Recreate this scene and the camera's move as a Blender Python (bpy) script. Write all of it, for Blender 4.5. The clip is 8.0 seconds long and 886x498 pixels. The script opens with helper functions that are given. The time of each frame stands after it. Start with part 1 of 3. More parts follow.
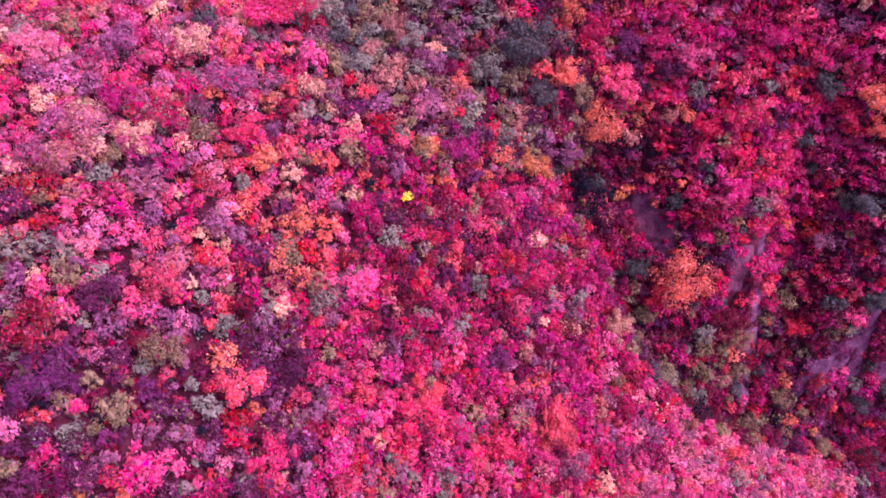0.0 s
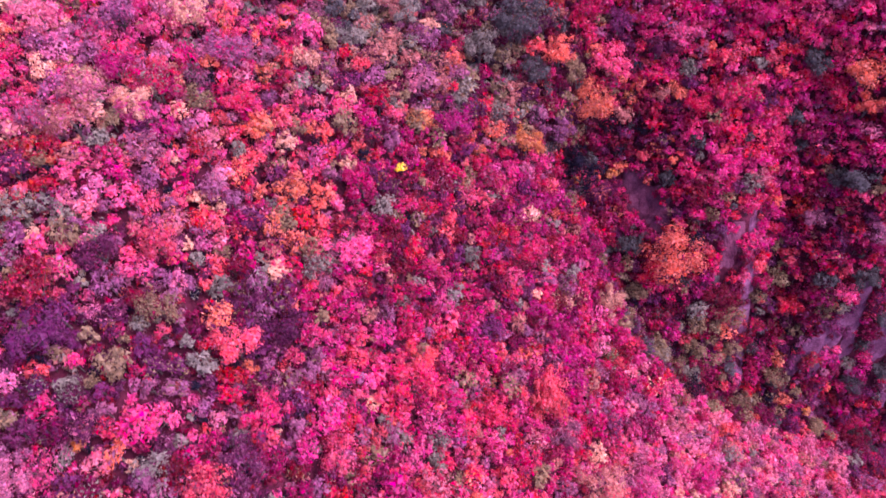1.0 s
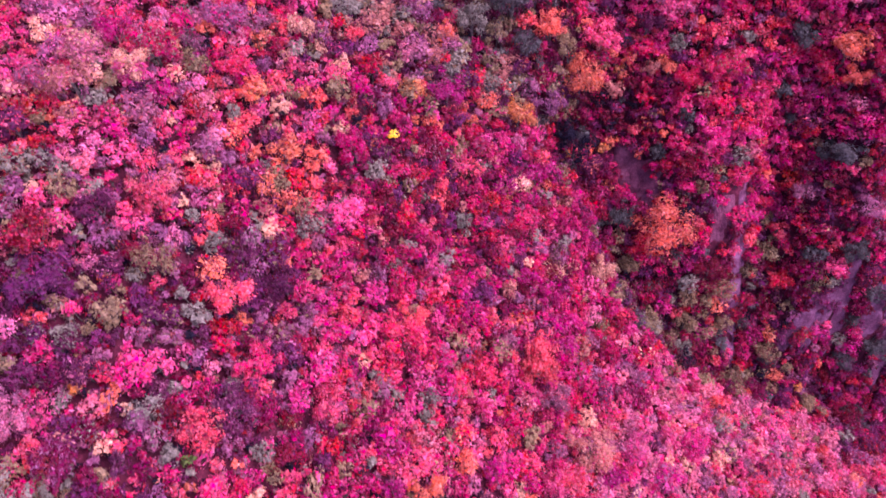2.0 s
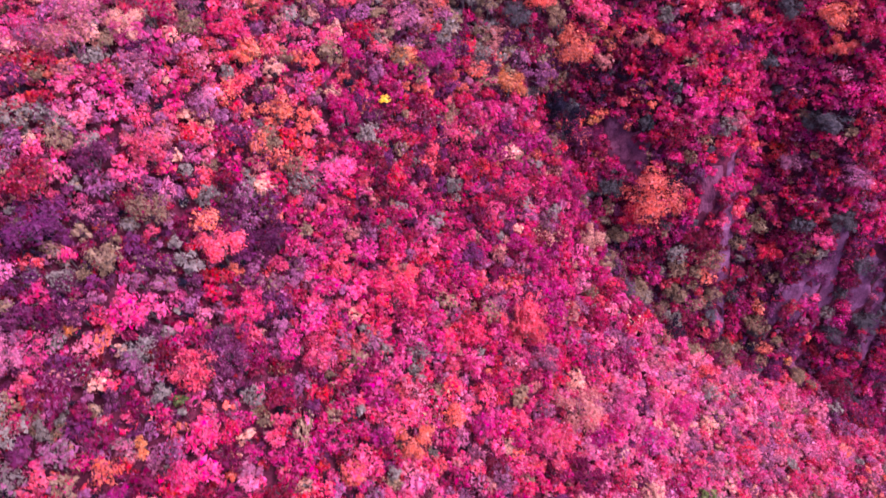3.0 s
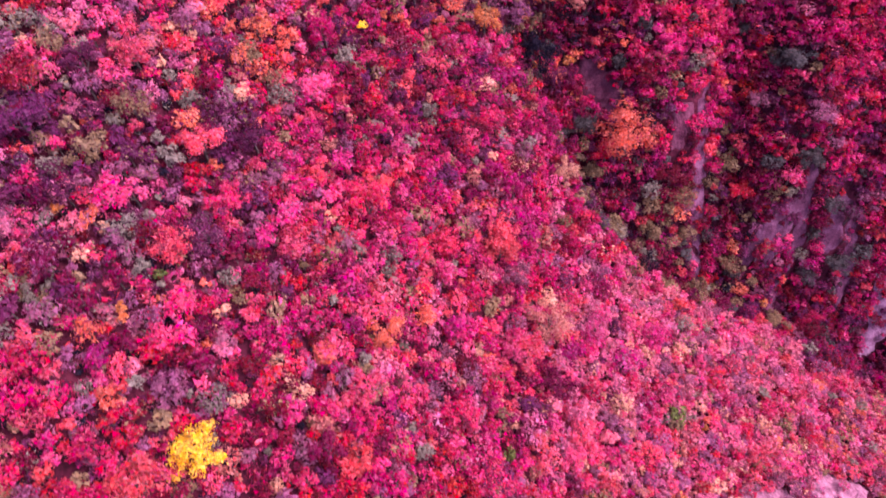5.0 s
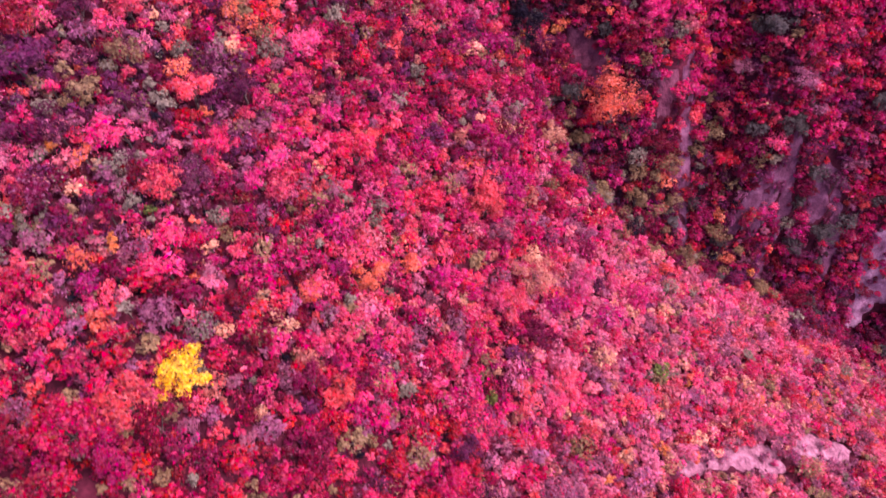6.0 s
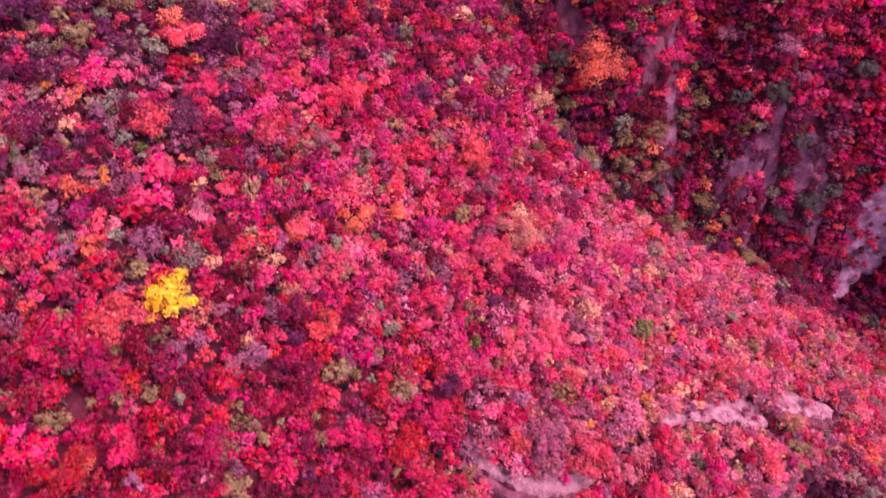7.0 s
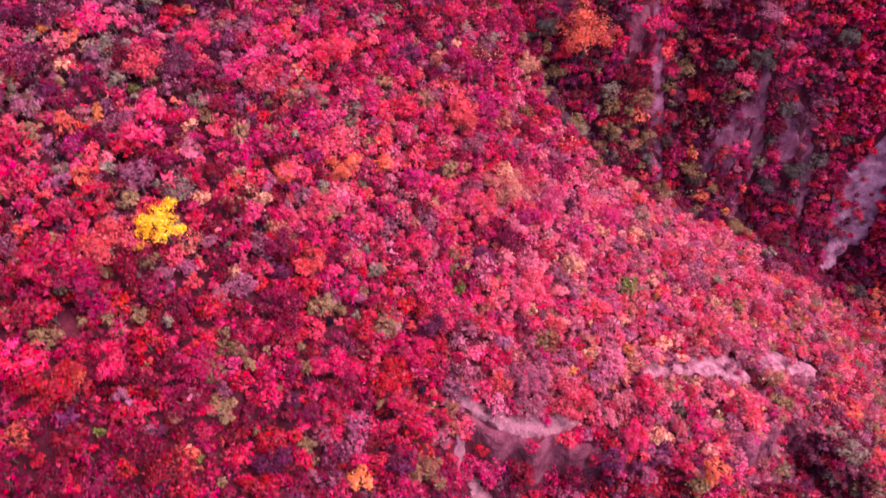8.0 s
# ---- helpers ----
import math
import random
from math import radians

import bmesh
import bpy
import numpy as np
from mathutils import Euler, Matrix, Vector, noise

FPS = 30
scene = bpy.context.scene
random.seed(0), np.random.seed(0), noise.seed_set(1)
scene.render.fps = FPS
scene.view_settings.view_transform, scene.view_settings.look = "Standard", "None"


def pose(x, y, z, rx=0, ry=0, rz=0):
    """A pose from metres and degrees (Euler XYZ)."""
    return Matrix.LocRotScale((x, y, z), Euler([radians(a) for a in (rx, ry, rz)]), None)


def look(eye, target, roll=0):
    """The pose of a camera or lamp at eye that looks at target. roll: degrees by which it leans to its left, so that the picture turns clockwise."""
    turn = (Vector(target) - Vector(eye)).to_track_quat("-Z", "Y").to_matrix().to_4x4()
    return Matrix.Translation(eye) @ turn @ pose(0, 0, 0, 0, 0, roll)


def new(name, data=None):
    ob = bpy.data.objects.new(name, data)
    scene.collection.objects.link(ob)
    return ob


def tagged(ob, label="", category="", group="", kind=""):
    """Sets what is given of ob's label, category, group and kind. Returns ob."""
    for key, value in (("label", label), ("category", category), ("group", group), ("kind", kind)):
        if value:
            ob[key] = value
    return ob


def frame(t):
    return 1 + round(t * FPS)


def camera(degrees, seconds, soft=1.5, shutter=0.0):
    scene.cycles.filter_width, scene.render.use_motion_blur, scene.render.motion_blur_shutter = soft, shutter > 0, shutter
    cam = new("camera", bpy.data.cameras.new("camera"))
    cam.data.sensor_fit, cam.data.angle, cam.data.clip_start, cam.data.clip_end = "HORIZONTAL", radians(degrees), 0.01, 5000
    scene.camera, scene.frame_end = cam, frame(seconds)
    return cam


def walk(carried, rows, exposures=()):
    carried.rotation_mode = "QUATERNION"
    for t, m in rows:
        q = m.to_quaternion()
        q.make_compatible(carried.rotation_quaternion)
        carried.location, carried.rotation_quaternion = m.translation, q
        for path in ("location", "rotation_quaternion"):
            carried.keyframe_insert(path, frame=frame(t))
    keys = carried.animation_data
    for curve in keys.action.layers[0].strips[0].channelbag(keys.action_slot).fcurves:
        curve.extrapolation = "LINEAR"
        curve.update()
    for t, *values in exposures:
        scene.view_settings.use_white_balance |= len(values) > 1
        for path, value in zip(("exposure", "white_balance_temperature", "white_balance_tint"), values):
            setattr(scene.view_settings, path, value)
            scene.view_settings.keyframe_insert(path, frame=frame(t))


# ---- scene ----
cam = camera(59.8, 8.0, 1.6, 0.75)
METRES, EYE, TILT, LEAN, TURN = 60.0, 160.0, -60.0, 0.0, 0.0
ROWS = [
    (0.0, 0.0, 0.0, 0.0, 0.0, 0.0, -0.0),
    (0.5, 0.0083, -0.0115, -0.0388, 0.04, 0.19, 0.03),
    (1.0, 0.0195, -0.0253, -0.0799, 0.13, 0.39, 0.01),
    (2.5, 0.0581, -0.0722, -0.2213, 0.4, 0.94, -0.02),
    (3.0, 0.0735, -0.0891, -0.2713, 0.49, 1.09, -0.03),
    (3.5, 0.0927, -0.1068, -0.3285, 0.63, 1.37, 0.09),
    (4.0, 0.1112, -0.1241, -0.3845, 0.74, 1.58, 0.1),
    (4.5, 0.1305, -0.1428, -0.4439, 0.85, 1.8, 0.1),
    (6.0, 0.1981, -0.2042, -0.6347, 1.34, 2.45, -0.0),
    (6.5, 0.2194, -0.223, -0.7026, 1.45, 2.7, -0.06),
    (7.0, 0.2417, -0.2423, -0.7733, 1.59, 3.0, -0.07),
    (7.5, 0.2662, -0.2629, -0.8473, 1.77, 3.31, -0.09),
    (8.0, 0.2878, -0.2815, -0.9146, 1.91, 3.58, -0.11),
]
walk(cam, [(t, pose(0, 0, EYE, TILT, LEAN, TURN) @ pose(METRES * x, METRES * y, METRES * z, 90 + pitch, roll, yaw)) for t, x, y, z, yaw, pitch, roll in ROWS],
     exposures=[(0.0, 1.36, 5850, 67), (3.0, 1.39, 5880, 67), (5.5, 1.32, 6600, 62), (8.0, 1.24, 7350, 59)])

# ---- world, sun ----
world = bpy.data.worlds.new("sky")
scene.world = world
world.use_nodes = True
wn, wl = world.node_tree.nodes, world.node_tree.links
sky = wn.new("ShaderNodeTexSky")
sky.sky_type, sky.sun_disc = "NISHITA", False
SUN_HEIGHT, SUN_AZIMUTH = 61.0, 90.0          # degrees; azimuth from +y towards +x
sky.sun_elevation, sky.sun_rotation = radians(SUN_HEIGHT), radians(SUN_AZIMUTH)
sky.air_density, sky.dust_density, sky.ozone_density = 1.0, 3.0, 1.5
wl.new(sky.outputs[0], wn["Background"].inputs[0])
wn["Background"].inputs[1].default_value = 0.155
sun = new("sun", bpy.data.lights.new("sun", "SUN"))
sun.data.energy, sun.data.angle, sun.data.color = 3.0, radians(40), (1.0, 0.95, 0.90)
a, b = radians(SUN_HEIGHT), radians(SUN_AZIMUTH)
sun.matrix_world = look((0, 0, 400), (-math.cos(a) * math.sin(b), -math.cos(a) * math.cos(b), 400 - math.sin(a)))

# ---- materials ----


def material(name, rough=0.8):
    mat = bpy.data.materials.new(name)
    mat.use_nodes = True
    n = mat.node_tree.nodes
    n["Principled BSDF"].inputs["Roughness"].default_value = rough
    n["Principled BSDF"].inputs["Specular IOR Level"].default_value = 0.06
    return mat, n, mat.node_tree.links


def math_node(n, l, op, a, b):
    m = n.new("ShaderNodeMath")
    m.operation = op
    for i, v in enumerate((a, b)):
        if isinstance(v, (int, float)):
            m.inputs[i].default_value = v
        else:
            l.new(v, m.inputs[i])
    return m.outputs[0]


def leaf_material(name, colour, spread=1.0):
    """Foliage of one colour: every leaf spray differs a little, every tree a little more."""
    mat, n, l = material(name, 0.55)
    bsdf = n["Principled BSDF"]
    isle = n.new("ShaderNodeNewGeometry").outputs["Random Per Island"]
    tone = n.new("ShaderNodeAttribute")
    tone.attribute_name = "tone"
    info = n.new("ShaderNodeObjectInfo")
    tree = math_node(n, l, "FRACT", math_node(n, l, "ADD", tone.outputs["Fac"], info.outputs["Random"]), 0)
    hsv = n.new("ShaderNodeHueSaturation")
    hsv.inputs["Color"].default_value = (*colour, 1)
    hue = math_node(n, l, "ADD", math_node(n, l, "MULTIPLY", tree, 0.03 * spread), math_node(n, l, "MULTIPLY", isle, 0.03 * spread))
    l.new(math_node(n, l, "ADD", hue, 0.5 - 0.029 * spread), hsv.inputs["Hue"])
    jump = math_node(n, l, "FRACT", math_node(n, l, "MULTIPLY", isle, 7.31), 0)
    second = math_node(n, l, "FRACT", math_node(n, l, "MULTIPLY", tree, 5.17), 0)
    val = math_node(n, l, "ADD", math_node(n, l, "MULTIPLY", jump, 0.62), math_node(n, l, "MULTIPLY", second, 0.5))
    grain = n.new("ShaderNodeTexNoise")
    grain.inputs["Scale"].default_value, grain.inputs["Detail"].default_value = 7.0, 3.0
    l.new(n.new("ShaderNodeNewGeometry").outputs["Position"], grain.inputs["Vector"])
    speck = math_node(n, l, "MULTIPLY", math_node(n, l, "SUBTRACT", grain.outputs[0], 0.5), 1.5)
    l.new(math_node(n, l, "ADD", math_node(n, l, "ADD", val, 0.46), speck), hsv.inputs["Value"])
    third = math_node(n, l, "FRACT", math_node(n, l, "MULTIPLY", isle, 3.77), 0)
    l.new(math_node(n, l, "ADD", math_node(n, l, "MULTIPLY", third, 0.2), 0.87), hsv.inputs["Saturation"])
    l.new(hsv.outputs[0], bsdf.inputs["Base Color"])
    back = n.new("ShaderNodeBsdfTranslucent")
    l.new(hsv.outputs[0], back.inputs[0])
    mix = n.new("ShaderNodeMixShader")
    mix.inputs[0].default_value = 0.42
    l.new(bsdf.outputs[0], mix.inputs[1])
    l.new(back.outputs[0], mix.inputs[2])
    l.new(mix.outputs[0], n["Material Output"].inputs[0])
    return mat


def mottled(name, colours, scale, rough=0.9, bump=0.3, detail=8.0):
    """Soil or stone: a ramp over noise at two scales, with relief."""
    mat, n, l = material(name, rough)
    where = n.new("ShaderNodeTexCoord").outputs["Object"]
    big, fine = n.new("ShaderNodeTexNoise"), n.new("ShaderNodeTexNoise")
    for tex, s in ((big, scale), (fine, scale * 9)):
        tex.inputs["Scale"].default_value, tex.inputs["Detail"].default_value = s, detail
        l.new(where, tex.inputs["Vector"])
    both = math_node(n, l, "ADD", math_node(n, l, "MULTIPLY", big.outputs[0], 0.6), math_node(n, l, "MULTIPLY", fine.outputs[0], 0.4))
    ramp = n.new("ShaderNodeValToRGB")
    ramp.color_ramp.elements[0].position, ramp.color_ramp.elements[1].position = 0.36, 0.64
    ramp.color_ramp.elements[0].color, ramp.color_ramp.elements[1].color = (*colours[0], 1), (*colours[-1], 1)
    if len(colours) > 2:
        ramp.color_ramp.elements.new(0.5).color = (*colours[1], 1)
    l.new(both, ramp.inputs[0])
    l.new(ramp.outputs[0], n["Principled BSDF"].inputs["Base Color"])
    relief = n.new("ShaderNodeBump")
    relief.inputs["Strength"].default_value, relief.inputs["Distance"].default_value = bump, 0.4
    l.new(both, relief.inputs["Height"])
    l.new(relief.outputs[0], n["Principled BSDF"].inputs["Normal"])
    return mat


LEAF = {
    "pink": (0.56, 0.028, 0.120), "magenta": (0.40, 0.012, 0.098), "red": (0.45, 0.008, 0.066), "hotred": (0.50, 0.008, 0.056),
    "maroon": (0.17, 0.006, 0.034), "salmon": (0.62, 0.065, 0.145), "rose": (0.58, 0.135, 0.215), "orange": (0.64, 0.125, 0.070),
    "coral": (0.58, 0.058, 0.075), "amber": (0.60, 0.19, 0.06), "cream": (0.64, 0.30, 0.19), "tan": (0.40, 0.13, 0.105),
    "yellow": (0.86, 0.54, 0.006), "olive": (0.235, 0.145, 0.078), "green": (0.11, 0.14, 0.035), "greygreen": (0.20, 0.165, 0.13),
    # "dark" is foliage coloured nearly black to stand for deep shade
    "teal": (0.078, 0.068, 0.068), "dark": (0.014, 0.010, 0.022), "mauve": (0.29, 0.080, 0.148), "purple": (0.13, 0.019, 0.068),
}
KINDS = list(LEAF)
leaf_mats = {k: leaf_material(k + "_leaves", c, 0.35 if k in ("yellow", "dark", "teal", "orange", "amber", "cream", "coral", "olive", "greygreen", "tan") else 1.0) for k, c in LEAF.items()}
bark = mottled("bark", ((0.05, 0.035, 0.035), (0.16, 0.12, 0.11)), 3.0)
soil = mottled("leaf_litter_soil", ((0.018, 0.003, 0.007), (0.048, 0.007, 0.016), (0.095, 0.016, 0.030)), 0.25)
rock = mottled("pale_rock", ((0.10, 0.032, 0.054), (0.22, 0.088, 0.128), (0.36, 0.17, 0.225)), 0.9, 0.85, 0.6)

dusty_rock = mottled("dusty_rock", ((0.09, 0.035, 0.055), (0.18, 0.075, 0.105), (0.28, 0.14, 0.18)), 0.4, 0.9, 0.6)
scree_rock = mottled("lilac_rock", ((0.09, 0.033, 0.058), (0.23, 0.10, 0.165), (0.40, 0.23, 0.32)), 0.5, 0.9, 0.7)
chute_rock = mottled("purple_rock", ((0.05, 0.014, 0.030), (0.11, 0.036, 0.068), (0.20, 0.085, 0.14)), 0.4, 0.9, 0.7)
# rock made darker in colour to hold the shade on steep faces
shade_toned_rock = mottled("shaded_rock", ((0.045, 0.010, 0.020), (0.10, 0.026, 0.047), (0.17, 0.055, 0.085)), 0.5, 0.9, 0.6)

# ---- the lie of the land: two slopes and the ravine between them ----
NEAR_PLANE = (54.61, -24.94, 3.05)
NEAR_SWELLS = [[-0.3, -3.6, -4.1, 3.9, -3.6], [4.8, 12.4, 7.1, 7.2, 5.0], [-1.6, 1.5, -1.4, -5.7, 11.7],
               [4.0, -0.5, 0.9, 2.4, 3.6], [6.5, 1.0, 0.4, -7.0, -14.7], [3.9, 2.7, -0.9, -2.6, -4.4]]
FAR_PLANE = (37.21, -0.74, 26.87, 7.28, 6.49)
FAR_SWELLS = [[-1.7, -0.2, 1.5, 0.3], [-2.6, 5.9, 1.1, -8.5], [0.6, 4.5, 3.4, -2.8],
              [-5.9, -0.5, 6.6, 3.1], [-5.7, -3.1, 3.0, 1.4], [-1.1, -1.4, 0.3, 0.2]]
CHUTES = [(61, 66, 5, 13, -10.1), (74, 61, 7, 11, 6.8), (30, 71, 6, 7, -8.1), (79, 48, 4, 4, -5.0), (103, 45, 8, 9, -10.0), (25, 75.5, 2.5, 2.5, -3.0)]
CANOPY = 2.4                                     # how far the tree tops' mean surface lies over the ground


def swells(x, y, rows, x0, y0, dx, dy, sigma):
    total = np.zeros_like(x)
    for i, row in enumerate(rows):
        for j, h in enumerate(row):
            total += h * np.exp(-((x - x0 - dx * i) ** 2 + (y - y0 - dy * j) ** 2) / (2 * sigma ** 2))
    return total


def step(v):
    v = np.clip(v, 0, 1)
    return v * v * (3 - 2 * v)


def cliff_line(x):
    """The y at which the near hillside breaks off to the south."""
    return -19.6 + 12.0 * np.exp(-((x - 71) / 10) ** 2) + 0.7 * np.sin(x * 0.45) + 0.5 * np.sin(x * 1.1 + 1)


def ridge_line(x):
    """The y along which the near slope breaks off into the ravine."""
    return np.interp(x, (-60, -20, -17, -16, -14, -10, -2, 6, 16, 21, 26, 28.5, 33, 36, 43, 50, 58, 67, 82, 98, 130), (110, 95, 84, 75, 68, 65, 68, 70, 70, 67, 63, 54.5, 49.5, 45.5, 41.5, 40, 40.5, 40.5, 40, 38.5, 34))


def land(x, y):
    """Height of the ground, for arrays of x and y."""
    x, y = np.asarray(x, float), np.asarray(y, float)
    near = NEAR_PLANE[0] + NEAR_PLANE[1] * x / 50 + NEAR_PLANE[2] * y / 50 + swells(x, y, NEAR_SWELLS, -56, -40, 30, 30, 27)
    near -= 7.0 * step((x - 84) / 18)
    past = y - ridge_line(x)                      # the rim stands a little proud, then the slope drops away
    near += (1.0 * np.exp(-((past + 2.5) / 2.5) ** 2) - 7.0 * step((past - 0.8) / 5.0)) * step((x - 12) / 8)
    near -= 10.0 * step((cliff_line(x) - y) / 5.0) * step((x - 10) / 10)
    u, v = np.clip((x - 60) / 40, -1.25, 1.6), np.clip((y - 60) / 20, -4, 2.4)
    far = FAR_PLANE[0] + FAR_PLANE[1] * u + FAR_PLANE[2] * v + FAR_PLANE[3] * u * u + FAR_PLANE[4] * u * v
    far += swells(x, y, FAR_SWELLS, 20, 46, 18, 16, 15)
    for cx, cy, sx, sy, h in CHUTES:
        far += h * np.exp(-((x - cx) / sx) ** 2 / 2 - ((y - cy) / sy) ** 2 / 2)
    top = np.maximum(near, far) + 1.5 * np.log1p(np.exp(-np.abs(near - far) / 1.5))
    rough = 0.5 * np.sin(x * 0.31 + 1.3 * np.sin(y * 0.23)) * np.sin(y * 0.37 + 0.7) + 0.25 * np.sin(x * 0.9 + y * 0.5) * np.sin(y * 0.8 - x * 0.3)
    return top - CANOPY + rough


def ground_z(x, y):
    return float(land(np.array([x]), np.array([y]))[0])


def mesh_from(name, verts, faces, mats, index=None, smooth=False):
    """A mesh from numpy arrays of vertices and of quads."""
    me = bpy.data.meshes.new(name)
    n, k = faces.shape
    me.vertices.add(len(verts))
    me.vertices.foreach_set("co", np.ascontiguousarray(verts, np.float32).ravel())
    me.loops.add(n * k)
    me.loops.foreach_set("vertex_index", np.ascontiguousarray(faces, np.int32).ravel())
    me.polygons.add(n)
    me.polygons.foreach_set("loop_start", np.arange(n, dtype=np.int32) * k)
    me.polygons.foreach_set("use_smooth", np.full(n, smooth))
    for m in mats:
        me.materials.append(m)
    if index is not None:
        me.polygons.foreach_set("material_index", np.ascontiguousarray(index, np.int32))
    me.update(calc_edges=True)
    return me


def sheet(rows, cols):
    i = np.arange(rows * cols).reshape(rows, cols)
    return np.stack([i[:-1, :-1], i[:-1, 1:], i[1:, 1:], i[1:, :-1]], -1).reshape(-1, 4)


gx = np.concatenate([np.linspace(-2600, -160, 14), np.arange(-120, 150, 1.5), np.linspace(180, 2600, 14)])
gy = np.concatenate([np.linspace(-2600, -120, 14), np.arange(-70, 130, 1.5), np.linspace(160, 2600, 14)])
GX, GY = np.meshgrid(gx, gy)
GZ = land(np.clip(GX, -120, 160), np.clip(GY, -110, 140))
ground = tagged(new("ground", mesh_from("ground", np.stack([GX, GY, GZ], -1).reshape(-1, 3), sheet(len(gy), len(gx)), [soil], smooth=True)),
                "dark mountain soil with fallen red leaves", "ground", kind="structure")

# ---- trees ----


def crown_template(seed, leaves, lumps, size, flat=1.08):
    """Leaf sprays on the boughs of an uneven crown of radius about 1 round the origin: vertices (n, 3, 3)."""
    r = np.random.default_rng(seed)
    centres = [(r.uniform(-0.2, 0.2), r.uniform(-0.2, 0.2), 0.2, 0.5)]
    for i in range(lumps):
        turn, up = 2 * math.pi * (i * 0.618 + 0.25 * r.random()), r.uniform(-0.4, 0.75)
        out = math.sqrt(max(0.05, 1 - up * up)) * r.uniform(0.4, 0.82)
        centres.append((out * math.cos(turn), out * math.sin(turn), up * r.uniform(0.6, 1.0), r.uniform(0.24, 0.46)))
    if lumps > 15:                                # a large crown is made of several domes
        for i in range(5):
            turn, up = 2 * math.pi * (i * 0.618 + 0.2 * r.random()), r.uniform(-0.15, 0.35)
            x, y = 0.62 * math.cos(turn), 0.62 * math.sin(turn)
            centres[1 + 3 * i:4 + 3 * i] = [(x + r.normal() * 0.16, y + r.normal() * 0.16, up + r.normal() * 0.14 + 0.1, r.uniform(0.2, 0.34)) for _ in range(3)]
    c = np.array(centres)
    pick = r.choice(len(c), leaves, p=c[:, 3] ** 1.7 / (c[:, 3] ** 1.7).sum())
    d = r.normal(size=(leaves, 3))
    d[:, 2] = np.abs(d[:, 2]) - 0.35
    d /= np.linalg.norm(d, axis=1)[:, None]
    p = c[pick, :3] + d * (c[pick, 3] * r.uniform(0.35, 1.0, leaves) ** 0.5 * r.choice([1.0, 1.0, 1.0, 1.35], leaves))[:, None]
    inner = np.arange(leaves) < 0.26 * leaves     # broad sprays inside close the crown
    p[inner] = c[pick[inner], :3] + (p[inner] - c[pick[inner], :3]) * 0.66
    p[:, 2] *= flat
    nrm = d * 0.8 + p * 0.7 + r.normal(size=(leaves, 3)) * 0.6 + (0, 0, 0.2)
    nrm /= np.linalg.norm(nrm, axis=1)[:, None]
    rise = d * 0.5 + r.normal(size=(leaves, 3)) * 0.45 + (0, 0, 0.7)      # twigs reach out and up
    side = np.cross(np.cross(nrm, rise), nrm)
    side /= np.linalg.norm(side, axis=1)[:, None] + 1e-6
    other = np.cross(nrm, side)
    s = (size * np.where(inner, 1.5, 1.0) * r.uniform(0.5, 1.5, leaves))[:, None]
    w = s * np.where(inner, 0.75, r.uniform(0.28, 0.5, leaves))[:, None]
    tips = np.stack([p + side * s * 1.1, p - side * s * 0.7 + other * w, p - side * s * 0.7 - other * w], 1)
    return tips


def tube(points, radii, sides=5):
    """A tapering limb through points."""
    rings = []
    for p, rad in zip(points, radii):
        t = np.arange(sides) * 2 * math.pi / sides
        rings.append(np.stack([p[0] + rad * np.cos(t), p[1] + rad * np.sin(t), np.full(sides, p[2])], -1))
    v = np.concatenate(rings)
    f = [(k * sides + i, k * sides + (i + 1) % sides, (k + 1) * sides + (i + 1) % sides, (k + 1) * sides + i) for k in range(len(points) - 1) for i in range(sides)]
    return v, np.array([t for a, b, c, d in f for t in ((a, b, c), (a, c, d))])


def trunk_template(seed):
    """Trunk and limbs that reach from the ground at -1.55 into the crown of radius 1."""
    r = np.random.default_rng(seed)
    parts = [tube([(0, 0, -1.75), (0.03, 0.02, -1.0), (0.02, -0.03, -0.4), (0, 0, 0.3)], (0.10, 0.075, 0.055, 0.02))]
    for i in range(4):
        a = 2 * math.pi * (i + r.random() * 0.6) / 4
        x, y = math.cos(a), math.sin(a)
        z = r.uniform(-0.9, -0.5)
        parts.append(tube([(0.02, 0, z), (0.3 * x, 0.3 * y, z + 0.45), (0.6 * x, 0.6 * y, z + r.uniform(0.6, 1.0))], (0.045, 0.03, 0.01), 4))
    vs, fs, n = [], [], 0
    for v, f in parts:
        vs.append(v), fs.append(f + n)
        n += len(v)
    return np.concatenate(vs), np.concatenate(fs)


lean_trunks = []
for v in range(3):
    stem = tube([(0, 0, -1.75), (0.03, 0.02, -0.8), (0, 0, 0.3)], (0.09, 0.065, 0.015), 3)
    limbs = [tube([(0, 0, -0.75), (0.55 * math.cos(a + v), 0.55 * math.sin(a + v), 0.1)], (0.045, 0.01), 3) for a in (0.3, 2.5, 4.4)]
    at = np.cumsum([0, len(stem[0])] + [len(b[0]) for b in limbs])
    lean_trunks.append((np.concatenate([stem[0]] + [b[0] for b in limbs]), np.concatenate([b[1] + n for b, n in zip([stem] + limbs, at)])))
low_stem = tube([(0, 0, -1.75), (0.02, 0.03, 0.2)], (0.08, 0.015), 3)
SHAPES = 8
SIZES = (0.62, 0.95, 1.35, 1.9, 2.7, 4.0)               # crown radii that the templates are made for
crowns = {}
for s, rad in enumerate(SIZES):
    for v in range(SHAPES):
        crowns[s, v] = crown_template(100 * s + v, int((186 if s < 4 else 420) * rad ** 1.48), 6 + 3 * s, (0.155 if s < 4 else 0.126) / rad ** 0.95)
